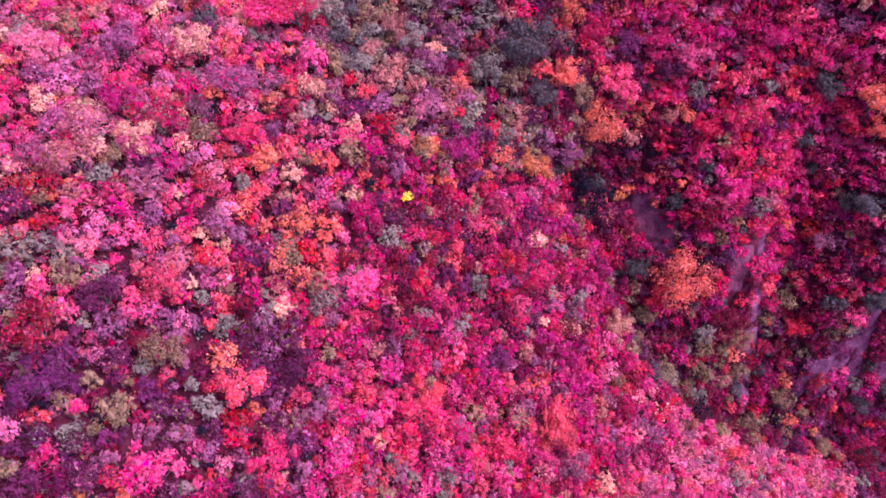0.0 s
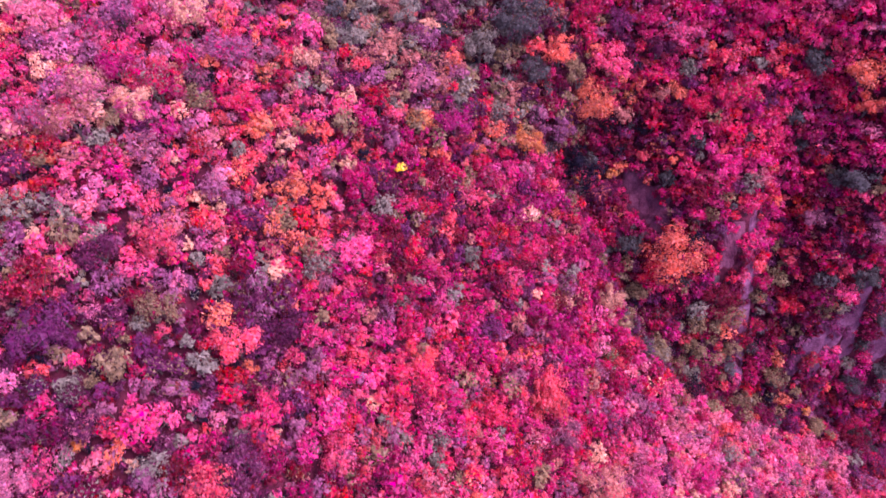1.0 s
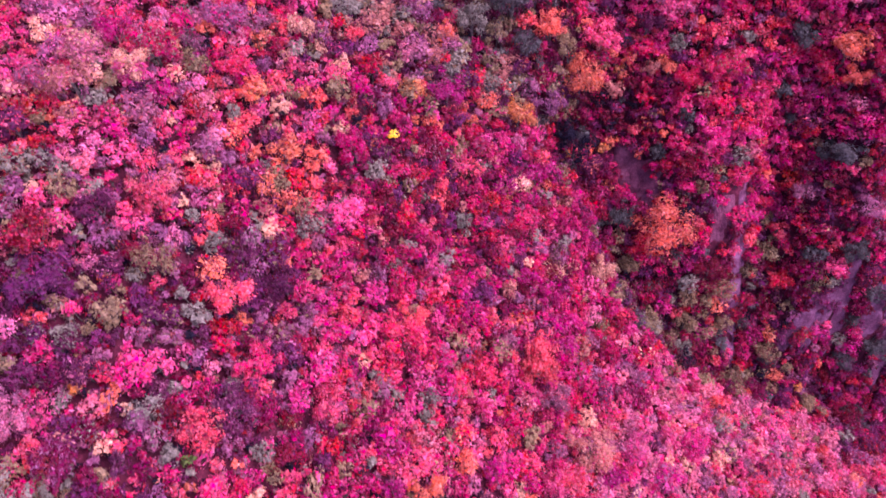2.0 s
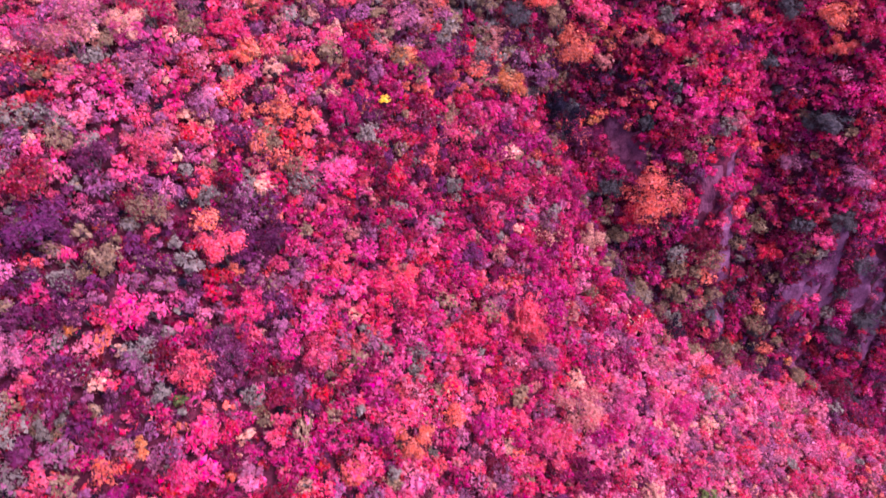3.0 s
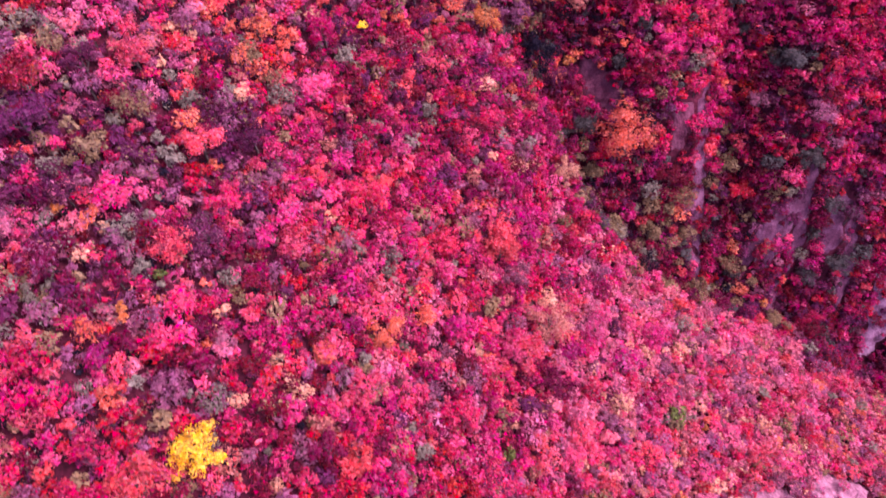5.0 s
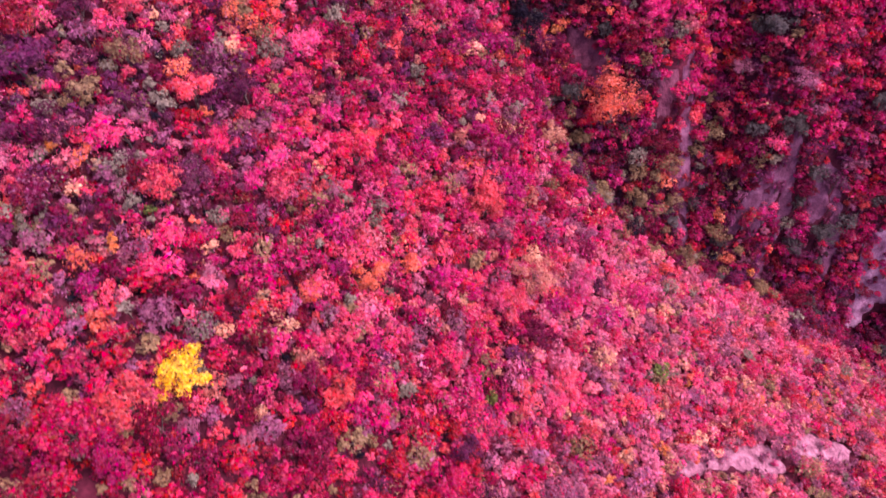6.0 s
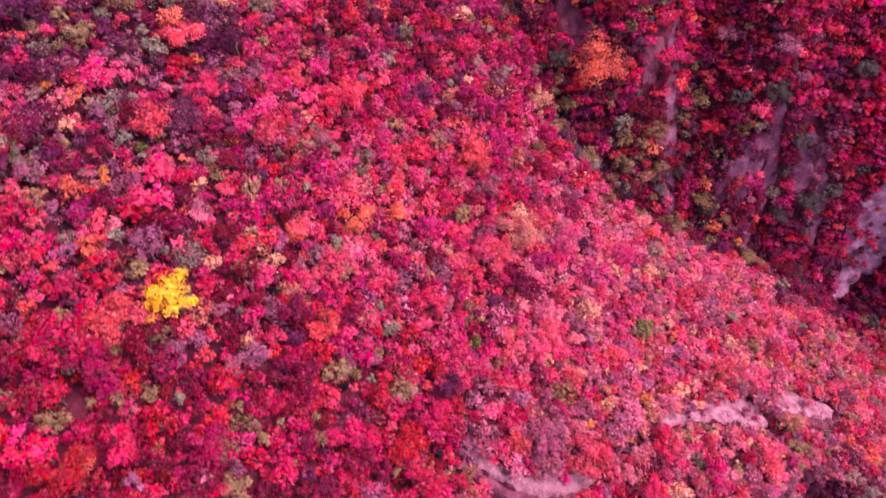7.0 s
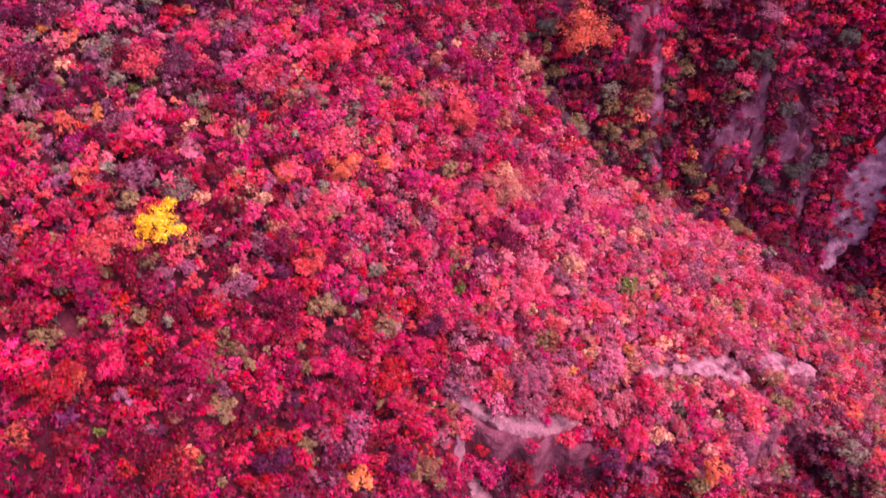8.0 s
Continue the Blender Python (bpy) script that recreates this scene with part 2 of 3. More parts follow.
thin_crowns = {(s, v): crown_template(900 + 10 * s + v, int((60 if s < 4 else 46) * rad ** 1.48), 6 + 3 * s, (0.29 if s < 4 else 0.35) / rad ** 0.95) for s, rad in enumerate(SIZES) for v in range(SHAPES)}
trunks = [trunk_template(v) for v in range(4)]
SINK = 1.55                                       # the crown's middle stands that many radii over the ground


def size_of(r):
    return min(range(len(SIZES)), key=lambda i: abs(math.log(SIZES[i] / r)))


# single trees that stand out by colour or size: x, y, crown radius
cream_spots = [(-45.8, 58.5, 1.8), (-17.0, 67.9, 1.8), (-34.6, 54.5, 2.2), (-18.5, 55.2, 1.2), (-18.5, 38.3, 1.4), (28.3, 51.2, 2.3), (-37.3, 76.8, 1.3), (-45.8, 68.2, 0.8), (-1.3, 82.5, 1.4), (-11.9, 64.7, 1.3), (62.4, 88.3, 1.2), (-42.2, 38.0, 0.8), (-27.5, 39.8, 0.6), (-42.5, 31.1, 0.5), (15.0, 48.4, 0.8), (-7.6, 34.3, 0.5), (-16.5, 8.1, 0.8), (14.8, 7.2, 0.6), (16.9, 4.3, 0.6), (31.1, 12.4, 0.7), (23.3, 26.2, 1.8), (-28.7, 15.2, 0.6), (-29.9, 10.9, 0.7)]
magenta_spots = [(-37.9, 60.0, 2.2), (2.5, 66.9, 2.3), (-31.5, 52.4, 1.6), (-49.6, 60.1, 1.7), (-26.3, 60.1, 1.1), (-35.6, 46.2, 1.4), (16.7, 62.1, 1.9), (-8.8, 48.5, 1.2), (3.7, 41.6, 1.2), (-26.1, 0.1, 1.2), (5.8, 7.9, 1.4), (1.2, 1.9, 1.0), (-26.5, -1.0, 1.0), (-28.7, -8.5, 1.0), (4.1, 40.1, 1.2)]
pink_spots = [(-19.8, 78.9, 3.0), (-23.7, 77.6, 2.5), (-23.7, 58.9, 2.1), (-17.8, 21.2, 2.2), (-2.7, 28.2, 2.9), (-49.7, 73.8, 1.6), (-38.1, 71.5, 1.6), (-22.6, 72.5, 1.5), (-43.2, 49.3, 1.1), (-9.0, 63.0, 1.3), (-12.7, 57.3, 1.2), (10.7, 63.6, 1.2), (17.1, 69.2, 1.6), (-4.1, 53.0, 1.4), (64.0, 84.7, 1.8), (-38.9, 36.3, 0.8), (-35.1, 40.4, 0.9), (-35.6, 24.6, 0.8), (-29.8, 21.4, 0.7), (-37.5, 19.2, 1.4), (-6.5, 34.1, 1.7), (4.0, 26.0, 1.6), (37.5, 37.6, 1.5), (-35.9, 6.5, 1.2), (-19.7, 3.1, 1.4), (-4.0, 17.9, 1.5), (16.8, 15.4, 1.6), (42.2, 24.3, 1.5), (-13.5, 18.0, 1.6), (-28.6, 18.1, 1.9), (-8.5, -2.2, 1.4), (8.9, 14.9, 1.5)]
pink_spots_b = [(-26.5, -23.3, 0.9), (31.2, 2.7, 1.4), (11.1, -14.7, 1.0), (51.7, -14.8, 1.4), (57.2, -18.8, 1.3)]
salmon_spots = [(-17.2, 72.5, 2.0), (27.9, 83.5, 2.7), (-30.0, 38.0, 2.4), (-21.2, 27.9, 2.4), (-26.8, 19.1, 1.7), (-10.0, 43.7, 2.2), (71.6, 57.1, 1.9), (-47.0, 76.9, 1.3), (-37.8, 66.3, 1.4), (-33.6, 62.3, 1.2), (-21.1, 54.3, 1.2), (-29.4, 44.8, 0.9), (-17.6, 61.9, 1.6), (-5.9, 65.1, 1.2), (69.7, 66.1, 1.1), (-41.5, 36.1, 1.3), (-33.0, 37.1, 0.8), (-18.3, 39.7, 1.0), (-28.2, 28.5, 1.0), (1.1, 41.0, 1.5), (11.2, 48.8, 1.6), (-11.8, 25.7, 1.0), (71.4, 59.3, 1.1), (56.1, 48.3, 0.9), (64.2, 53.7, 0.8), (-27.0, 8.5, 0.7), (-20.2, 7.5, 1.3), (-13.8, 8.0, 1.1), (-29.9, -1.9, 1.1), (-5.3, 8.8, 0.9), (7.9, 5.5, 0.6), (-1.3, 13.3, 2.0)]
salmon_spots_b = [(19.5, 14.7, 2.6), (25.2, 0.1, 2.2), (-24.2, 18.8, 0.6), (-13.7, 10.2, 0.9), (2.0, 39.0, 1.3), (75.1, 52.7, 0.9), (1.6, -11.5, 0.6), (6.0, -14.7, 0.6), (16.6, -20.3, 1.4), (81.5, 8.8, 1.3)]
red_spots = [(-30.8, 63.5, 1.7), (-9.6, 52.3, 2.7), (23.5, 89.2, 2.3), (-21.3, 24.9, 1.4), (36.3, 58.0, 2.3), (57.6, 59.6, 1.8), (-42.5, 43.6, 1.2), (-28.5, 48.2, 1.4), (-22.3, 48.6, 0.9), (12.1, 89.8, 1.7), (3.1, 81.9, 1.2), (-12.5, 71.6, 1.0), (2.4, 74.1, 0.8), (7.1, 73.4, 1.5), (17.9, 81.1, 1.4), (22.3, 87.7, 1.6), (2.5, 60.9, 1.4), (-1.1, 53.9, 1.5), (49.0, 92.2, 1.4), (28.6, 86.6, 1.3), (41.2, 75.8, 1.6), (47.7, 71.3, 1.0), (64.5, 73.8, 1.6), (-21.5, 39.5, 1.4), (-21.5, 23.1, 1.2), (-15.1, 36.0, 1.2), (9.3, 42.1, 1.4), (63.8, 57.0, 2.4), (60.1, 48.7, 1.5), (-14.4, -0.2, 1.2), (-11.1, -18.5, 1.2), (-10.8, 5.8, 1.3)]
red_spots_b = [(-21.6, 1.2, 1.3), (-23.7, -6.2, 1.0), (24.1, 30.3, 1.4), (79.2, 59.0, 1.6), (76.2, 49.3, 0.7), (85.7, 47.4, 1.1), (100.8, 48.8, 1.0), (-26.5, -17.9, 0.9), (15.8, -10.7, 1.0), (1.5, -22.1, 1.1), (7.5, -2.6, 1.5), (57.2, 11.7, 1.5), (49.5, 5.9, 0.9), (68.7, -19.7, 1.4), (-21.8, -26.8, 2.3), (-22.7, -14.3, 1.3), (-12.4, -19.8, 0.7), (-20.0, -31.3, 0.9)]
orange_spots = [(-28.2, 63.8, 1.1), (-21.9, 55.7, 1.9), (-17.6, 48.5, 1.9), (-14.1, 49.6, 1.7), (19.2, 82.7, 2.6), (24.9, 78.7, 3.2), (65.4, 77.7, 2.6), (67.0, 74.7, 2.1), (-19.8, 26.8, 0.8), (39.3, 58.0, 4.4), (-41.2, 49.3, 0.6), (-42.2, 47.0, 0.5), (-20.9, 48.3, 0.9), (-1.3, 67.8, 0.7), (-1.9, 62.2, 0.7), (44.0, 86.6, 0.7), (39.3, 80.0, 1.2), (38.7, 72.2, 0.9), (57.5, 68.7, 0.9), (9.7, 24.3, 0.5), (76.9, 49.3, 0.9), (-18.6, 11.1, 0.6), (-6.2, 5.6, 1.5), (0.2, 10.6, 2.2), (5.0, 15.6, 1.6), (49.8, 12.5, 0.7), (47.5, -2.1, 0.8)]
greygreen_spots = [(-38.2, 50.1, 1.4), (-6.9, 51.4, 1.4), (6.6, 81.0, 2.9), (51.0, 67.6, 1.8), (-23.9, 34.9, 1.2), (-24.3, 25.8, 1.3), (38.3, 47.6, 2.3), (4.9, 49.9, 1.3), (-51.2, 69.0, 1.5), (-24.0, 53.1, 1.0), (-10.4, 81.4, 1.5), (6.5, 88.3, 1.7), (-10.6, 76.0, 1.2), (3.2, 72.2, 1.2), (40.8, 83.3, 1.5), (51.0, 82.0, 1.2), (42.5, 71.8, 0.8), (-26.6, 38.1, 0.8), (-19.6, 38.8, 0.7), (-42.3, 29.7, 0.5), (-25.9, 28.3, 0.7), (-24.7, 20.7, 0.5), (-10.5, 46.5, 0.6), (12.2, 46.3, 0.7), (-6.3, 24.6, 0.5), (58.8, 57.2, 0.9), (59.0, 45.5, 1.4), (-24.2, 10.8, 0.9), (-34.2, 7.1, 0.6), (-22.4, 9.8, 0.5), (-22.5, -1.7, 0.7), (-17.9, -1.9, 0.6)]
greygreen_spots_b = [(0.6, 20.1, 0.7), (-5.8, 13.9, 0.6), (3.8, 0.3, 0.7), (-1.8, 7.0, 0.9), (64.7, 21.2, 1.1), (56.1, 33.8, 0.9), (5.3, -2.7, 1.2), (79.0, -13.2, 2.0), (-27.0, 14.4, 1.5), (45.5, 46.1, 2.7), (21.5, 54.2, 1.2), (-4.5, 29.9, 0.8), (-0.0, 21.0, 0.9), (8.8, 27.0, 0.7), (72.6, 56.0, 1.2), (78.9, 51.8, 1.5), (-24.0, -16.3, 0.7), (-14.4, -17.2, 0.6), (3.4, -9.6, 0.6), (81.9, 24.6, 0.9), (94.5, 11.1, 1.3)]
yellow_spots = [(-4.8, 58.2, 0.7), (-15.8, -8.5, 2.55)]
olive_spots = [(-2.7, 65.3, 1.6), (-12.0, 60.4, 1.8), (21.9, 82.1, 2.1), (-38.9, 37.5, 1.7), (-32.0, 24.4, 1.8), (31.1, 49.1, 1.2), (34.2, 55.7, 2.1), (45.2, 52.2, 2.0), (60.9, 60.8, 1.8), (75.8, 42.1, 2.2), (-28.7, 58.0, 1.5), (-37.4, 53.1, 1.3), (-43.3, 46.6, 0.9), (-8.6, 86.6, 1.7), (-14.3, 73.2, 1.3), (-4.3, 69.6, 1.2), (-1.9, 57.7, 0.6), (25.7, 89.6, 1.1), (-42.9, 33.3, 0.9), (-35.1, 27.6, 1.0), (-33.8, 22.8, 0.8), (-13.5, 34.9, 0.9), (-1.4, 35.0, 0.7), (8.7, 25.6, 0.7), (49.2, 52.8, 1.1), (47.8, 41.0, 1.1), (65.7, 54.6, 0.9), (13.8, 21.0, 0.9), (15.0, 10.0, 0.8), (43.8, 9.9, 1.1), (66.8, 14.8, 1.2), (-20.0, -5.3, 1.0)]
olive_spots_b = [(45.8, 49.5, 2.1), (-24.3, -22.0, 1.4), (-8.6, -25.5, 1.3), (-0.4, -10.9, 1.7), (-16.9, -17.9, 1.0), (-6.7, -19.4, 0.6), (-1.4, -18.2, 0.9), (67.9, -5.8, 1.4), (50.5, -21.9, 1.4), (-29.7, 8.5, 0.9), (-34.7, 8.0, 0.5), (-25.6, -11.4, 0.8), (-9.4, 17.2, 0.6), (14.6, 22.1, 1.2), (-1.8, 6.0, 0.9), (61.5, 45.7, 1.5), (69.3, 47.4, 1.1), (77.1, 43.8, 1.2), (49.7, 40.7, 1.2), (-20.4, -14.0, 0.7), (-21.6, -19.1, 0.5), (-19.6, -18.6, 0.7), (-9.4, -16.9, 0.6), (-5.3, -17.3, 0.5), (-3.9, -21.0, 0.4), (-5.6, -26.2, 0.5), (-8.1, -31.8, 0.5), (-2.0, -15.8, 0.5), (6.6, -19.9, 0.6), (57.6, 5.8, 0.9), (50.6, -12.6, 0.7)]
purple_spots = [(-19.4, 50.3, 1.4), (-35.1, 35.7, 2.1), (-39.3, 25.9, 2.4), (-38.0, 28.8, 2.0), (-16.4, 31.7, 2.2), (7.5, 40.0, 1.6), (-30.6, 75.1, 1.3), (-24.7, 69.4, 1.1), (-21.6, 59.3, 0.8), (-33.9, 52.8, 1.0), (4.6, 65.0, 1.2), (-7.0, 54.5, 1.0), (48.9, 67.2, 1.4), (-37.4, 32.1, 1.0), (-29.8, 26.9, 1.2), (-4.1, 49.7, 1.0), (-1.0, 41.9, 1.0), (74.6, 53.9, 1.4), (-19.8, -1.6, 1.2), (19.0, 7.4, 1.4), (-30.7, 6.3, 1.4), (-10.6, 12.4, 1.0), (-13.6, -28.1, 0.6), (-21.4, -28.8, 1.0), (20.7, 7.1, 1.3), (52.8, 16.0, 0.9)]
mauve_spots = [(-25.5, 46.2, 1.7), (19.4, 74.2, 2.2), (34.2, 36.1, 1.5), (-22.6, 67.3, 1.7), (-45.1, 65.8, 1.2), (-28.5, 68.0, 1.4), (-41.8, 62.3, 1.7), (-21.0, 61.7, 1.0), (-29.3, 54.2, 1.2), (-32.4, 46.1, 1.4), (-23.6, 45.8, 1.2), (-29.8, 43.9, 0.9), (-16.6, 78.0, 1.4), (0.5, 89.6, 1.7), (1.5, 85.5, 1.9), (-16.3, 71.7, 0.8), (-1.0, 79.4, 1.7), (-8.4, 69.7, 1.2), (-6.0, 60.6, 1.4), (7.3, 67.4, 0.8), (-13.6, 53.3, 0.9), (46.0, 93.3, 1.2), (57.4, 89.6, 1.5), (61.0, 86.9, 1.5), (-38.4, 39.5, 0.8), (-29.5, 35.3, 0.9), (-26.8, 30.5, 0.5), (-28.6, 22.7, 1.0), (-31.9, 19.9, 0.9), (-18.3, 27.8, 0.8), (-13.2, 38.7, 1.2), (13.3, 42.4, 1.0)]
mauve_spots_b = [(-1.0, 37.0, 0.7), (11.6, 34.7, 1.6), (-14.2, 27.2, 1.4), (-14.6, 21.0, 1.0), (32.2, 36.9, 1.2), (44.8, 33.5, 1.3), (59.3, 38.3, 1.2), (53.3, 53.8, 1.3), (67.5, 53.0, 1.1), (-26.2, -4.6, 0.9), (-15.9, 4.4, 1.0), (11.0, 10.3, 1.2), (43.8, 20.7, 1.2), (37.0, 18.2, 1.0), (48.0, 19.1, 1.2), (32.2, 8.0, 1.1), (53.1, 14.5, 1.2), (53.3, 29.7, 1.1), (-27.5, 13.3, 1.2), (74.0, 61.8, 2.2), (-15.3, -12.9, 1.2), (-8.4, -11.7, 1.5), (-20.7, -7.8, 0.7), (-12.2, -6.9, 0.9), (-12.2, 14.9, 1.0), (25.4, 39.3, 1.3), (11.2, 8.7, 1.5), (-17.3, -25.9, 1.0), (3.6, -7.3, 0.8), (30.8, 8.2, 1.3), (28.4, 0.0, 0.9)]
teal_spots = [(12.8, 84.5, 3.7), (15.4, 80.0, 2.1), (25.7, 74.3, 1.7), (59.3, 81.2, 2.2), (57.5, 76.3, 1.6), (59.6, 74.1, 1.3), (42.2, 73.6, 1.3), (68.0, 67.3, 2.4), (32.4, 61.5, 2.2), (67.6, 58.7, 2.0), (-14.4, 79.4, 1.7), (-31.5, 77.4, 1.6), (-13.4, 85.2, 1.5), (49.6, 73.1, 0.8), (38.2, 70.2, 1.2), (48.5, 65.7, 0.8), (54.2, 48.7, 1.3), (86.7, 42.3, 2.1), (80.2, 53.5, 1.5), (65.9, 68.7, 2.0), (87.5, 50.7, 2.5), (73.9, 58.3, 2.2), (82.1, 55.8, 2.0), (91.2, 62.7, 2.4), (76.2, 58.5, 1.3), (97.1, 55.0, 1.5), (91.7, 52.4, 1.7)]
amber_spots = [(14.0, 70.2, 2.6), (29.8, 73.0, 1.1), (73.1, 45.5, 0.9), (-24.9, 5.1, 0.5), (49.1, 11.1, 0.6), (5.0, -29.7, 1.4), (-25.2, 6.0, 0.6), (-33.6, 16.6, 0.6), (-26.7, -15.0, 0.6), (32.3, -7.9, 0.7), (63.8, 11.4, 0.8), (42.1, -1.9, 0.9), (90.8, 15.6, 0.9), (52.1, -21.2, 1.2)]
# evergreens at shadowy holes in the wood, their shade put into leaf colour
deep_shade_spots = [(24.1, 70.1, 3.0), (22.7, 72.4, 2.2), (43.2, 61.6, 1.4), (-9.6, 57.9, 1.0), (-42.2, 45.8, 0.5), (-15.1, 56.8, 0.8), (-24.6, 23.7, 0.7), (11.5, -16.7, 0.6)]
coral_spots = [(61.9, 63.2, 1.8), (16.1, 33.5, 2.6), (72.2, 41.9, 1.3), (-26.5, 56.5, 1.2), (-22.3, 51.7, 1.4), (-3.9, 84.5, 0.9), (-10.3, 70.5, 1.4), (15.3, 83.6, 1.4), (-10.3, 58.5, 1.0), (-17.6, 52.5, 1.0), (52.8, 82.6, 1.1), (54.3, 81.0, 1.2), (45.7, 72.0, 0.9), (34.5, 74.1, 1.1), (-25.2, 35.0, 0.9), (49.7, 36.4, 1.1), (62.7, 58.6, 1.0), (45.1, 61.1, 0.9), (50.7, 51.0, 0.9), (44.0, 51.0, 1.2), (53.5, 46.9, 1.0), (-24.0, -2.8, 1.0), (5.0, 16.9, 1.1), (74.3, 31.9, 1.0), (51.0, 36.9, 1.2), (-1.7, -5.7, 1.7), (15.9, 31.0, 2.5), (-12.7, -12.7, 1.0), (21.5, -14.0, 1.7), (-28.4, -11.2, 0.9), (-27.3, -6.7, 0.8), (29.3, 42.8, 0.9)]
coral_spots_b = [(29.1, 28.5, 1.1), (3.2, 9.3, 1.0), (46.0, 60.6, 1.0), (70.2, 59.5, 0.9), (92.6, 58.0, 0.9), (94.7, 54.8, 1.2), (95.8, 49.6, 1.1), (-2.7, -6.7, 1.2), (9.9, -8.4, 0.8), (80.6, 21.1, 0.8), (61.7, -10.7, 1.1), (52.2, -7.0, 1.0), (85.1, -12.7, 1.3)]
rose_spots = [(-27.1, 75.2, 1.5), (-3.3, 71.0, 1.7), (14.1, 66.6, 1.5), (52.6, 68.8, 1.6), (-22.3, 20.6, 0.8), (-41.3, 21.9, 1.2), (25.9, 43.8, 1.6), (39.7, 34.7, 1.7), (-15.6, 3.1, 1.1), (30.5, 35.0, 1.3), (-11.4, -24.4, 0.8)]
tan_spots = [(-6.3, 77.0, 1.6), (-3.9, 75.0, 1.4), (0.7, 73.3, 1.5), (11.5, 76.5, 1.4), (36.4, 80.6, 1.4), (30.8, 79.0, 1.6), (-8.3, 37.1, 1.0), (23.2, 20.6, 3.1), (-12.7, -26.6, 0.7)]
maroon_spots = [(6.7, 76.1, 1.5), (-31.6, 31.9, 1.1), (-6.6, 40.4, 1.1), (-9.4, 39.5, 0.9), (11.4, 39.6, 1.1), (-30.6, 7.6, 1.2), (-16.3, -5.4, 1.0), (21.8, 14.5, 1.2), (-19.3, -24.0, 1.9)]
green_spots = [(16.1, -0.2, 1.1), (44.6, 11.8, 1.4), (-18.8, -29.1, 0.6), (-22.7, 10.9, 0.6), (-10.2, -30.0, 0.5)]
hotred_spots = [(-24.7, -25.1, 1.9), (43.7, -8.3, 1.5), (57.9, -9.3, 1.5), (40.4, -17.5, 1.9)]
maroon_more = [(-28.9, 5.6, 1.5), (-17.6, 4.9, 1.5), (-17.2, 0.7, 1.4), (-13.0, 2.3, 1.5), (10.2, 10.3, 1.6), (-26.3, 9.0, 0.9), (-6.7, 2.4, 1.1), (23.9, 11.8, 2.2), (-11.8, -25.9, 1.7), (-20.9, -30.9, 1.7), (-14.7, -31.0, 1.5), (-22.2, -34.6, 1.6)]
mauve_more = [(-19.4, -3.1, 1.9), (-1.9, 71.9, 2.0), (-19.9, -1.7, 1.3)]
orange_more = [(-24.5, -4.0, 1.2), (-21.8, -25.8, 1.5), (53.0, -20.4, 1.9)]
pink_more = [(-19.9, 6.5, 1.9), (-21.2, 2.1, 1.8), (42.3, 26.1, 2.2), (53.4, 20.5, 1.9), (41.2, 74.2, 1.8), (2.2, 24.9, 1.8), (44.1, -10.3, 2.0), (40.2, -18.3, 2.2)]
salmon_more = [(31.3, -14.4, 2.5), (-5.6, 6.2, 1.7), (-34.4, 53.8, 1.9), (-12.1, 63.1, 1.7), (17.3, 14.8, 2.1), (61.2, -10.7, 1.8)]
magenta_more = [(-3.5, 10.5, 1.5), (8.8, 15.4, 1.8), (26.7, 18.0, 1.8), (-9.3, 62.5, 1.4)]
purple_more = [(34.9, 25.5, 1.3), (-34.8, 3.5, 1.4), (-11.0, 68.4, 1.4), (35.7, 85.9, 2.3), (29.1, 88.9, 2.4), (53.0, 77.6, 1.5), (72.3, -11.0, 2.2)]
red_more = [(-23.0, 58.1, 1.6), (62.8, 78.1, 2.1), (41.7, 77.3, 2.1), (-25.2, -26.7, 1.7), (20.4, -10.5, 1.7), (33.3, -13.2, 1.6), (51.0, -12.8, 2.0)]
amber_more = [(-21.6, 56.2, 1.5), (-2.7, 65.8, 1.4)]
greygreen_more = [(-11.9, 74.6, 1.5)]
tan_more = [(-7.4, 74.2, 1.9), (27.7, 83.7, 1.8)]
hotred_more = [(-18.3, -23.7, 2.2), (-7.0, -29.9, 1.6)]
coral_more = [(-1.6, -6.3, 1.3), (57.8, 6.4, 1.9)]
LANDMARKS = {"cream": cream_spots, "magenta": magenta_spots + magenta_more, "pink": pink_spots + pink_spots_b + pink_more, "salmon": salmon_spots + salmon_spots_b + salmon_more, "red": red_spots + red_spots_b + red_more, "orange": orange_spots + orange_more, "greygreen": greygreen_spots + greygreen_spots_b + greygreen_more, "yellow": yellow_spots, "olive": olive_spots + olive_spots_b, "purple": purple_spots + purple_more, "mauve": mauve_spots + mauve_spots_b + mauve_more, "teal": teal_spots, "amber": amber_spots + amber_more, "dark": deep_shade_spots, "coral": coral_spots + coral_spots_b + coral_more, "rose": rose_spots, "tan": tan_spots + tan_more, "maroon": maroon_spots + maroon_more, "green": green_spots, "hotred": hotred_spots + hotred_more}
# what grows where: x, y, reach, and the shares of the leaf colours, which also hold each area's light and shade
PATCHES = [
    # upper left: extra rose and cream put a pale haze into the leaves
    (-42, 66, 14, "pink 4 rose 5 mauve 3 magenta 1 salmon 4 cream 2 tan 1 orange 1"),
    (-32, 56, 12, "rose 5 salmon 4 pink 3 mauve 3 cream 3 orange 1 red 1 greygreen 1"),
    (-22, 74, 12, "pink 4 salmon 4 red 2 mauve 3 rose 3 cream 2 orange 2 greygreen 1"),
    (-20, 52, 11, "salmon 3 coral 2 red 4 mauve 3 purple 4 greygreen 2 maroon 4 rose 1 orange 2 olive 2"),
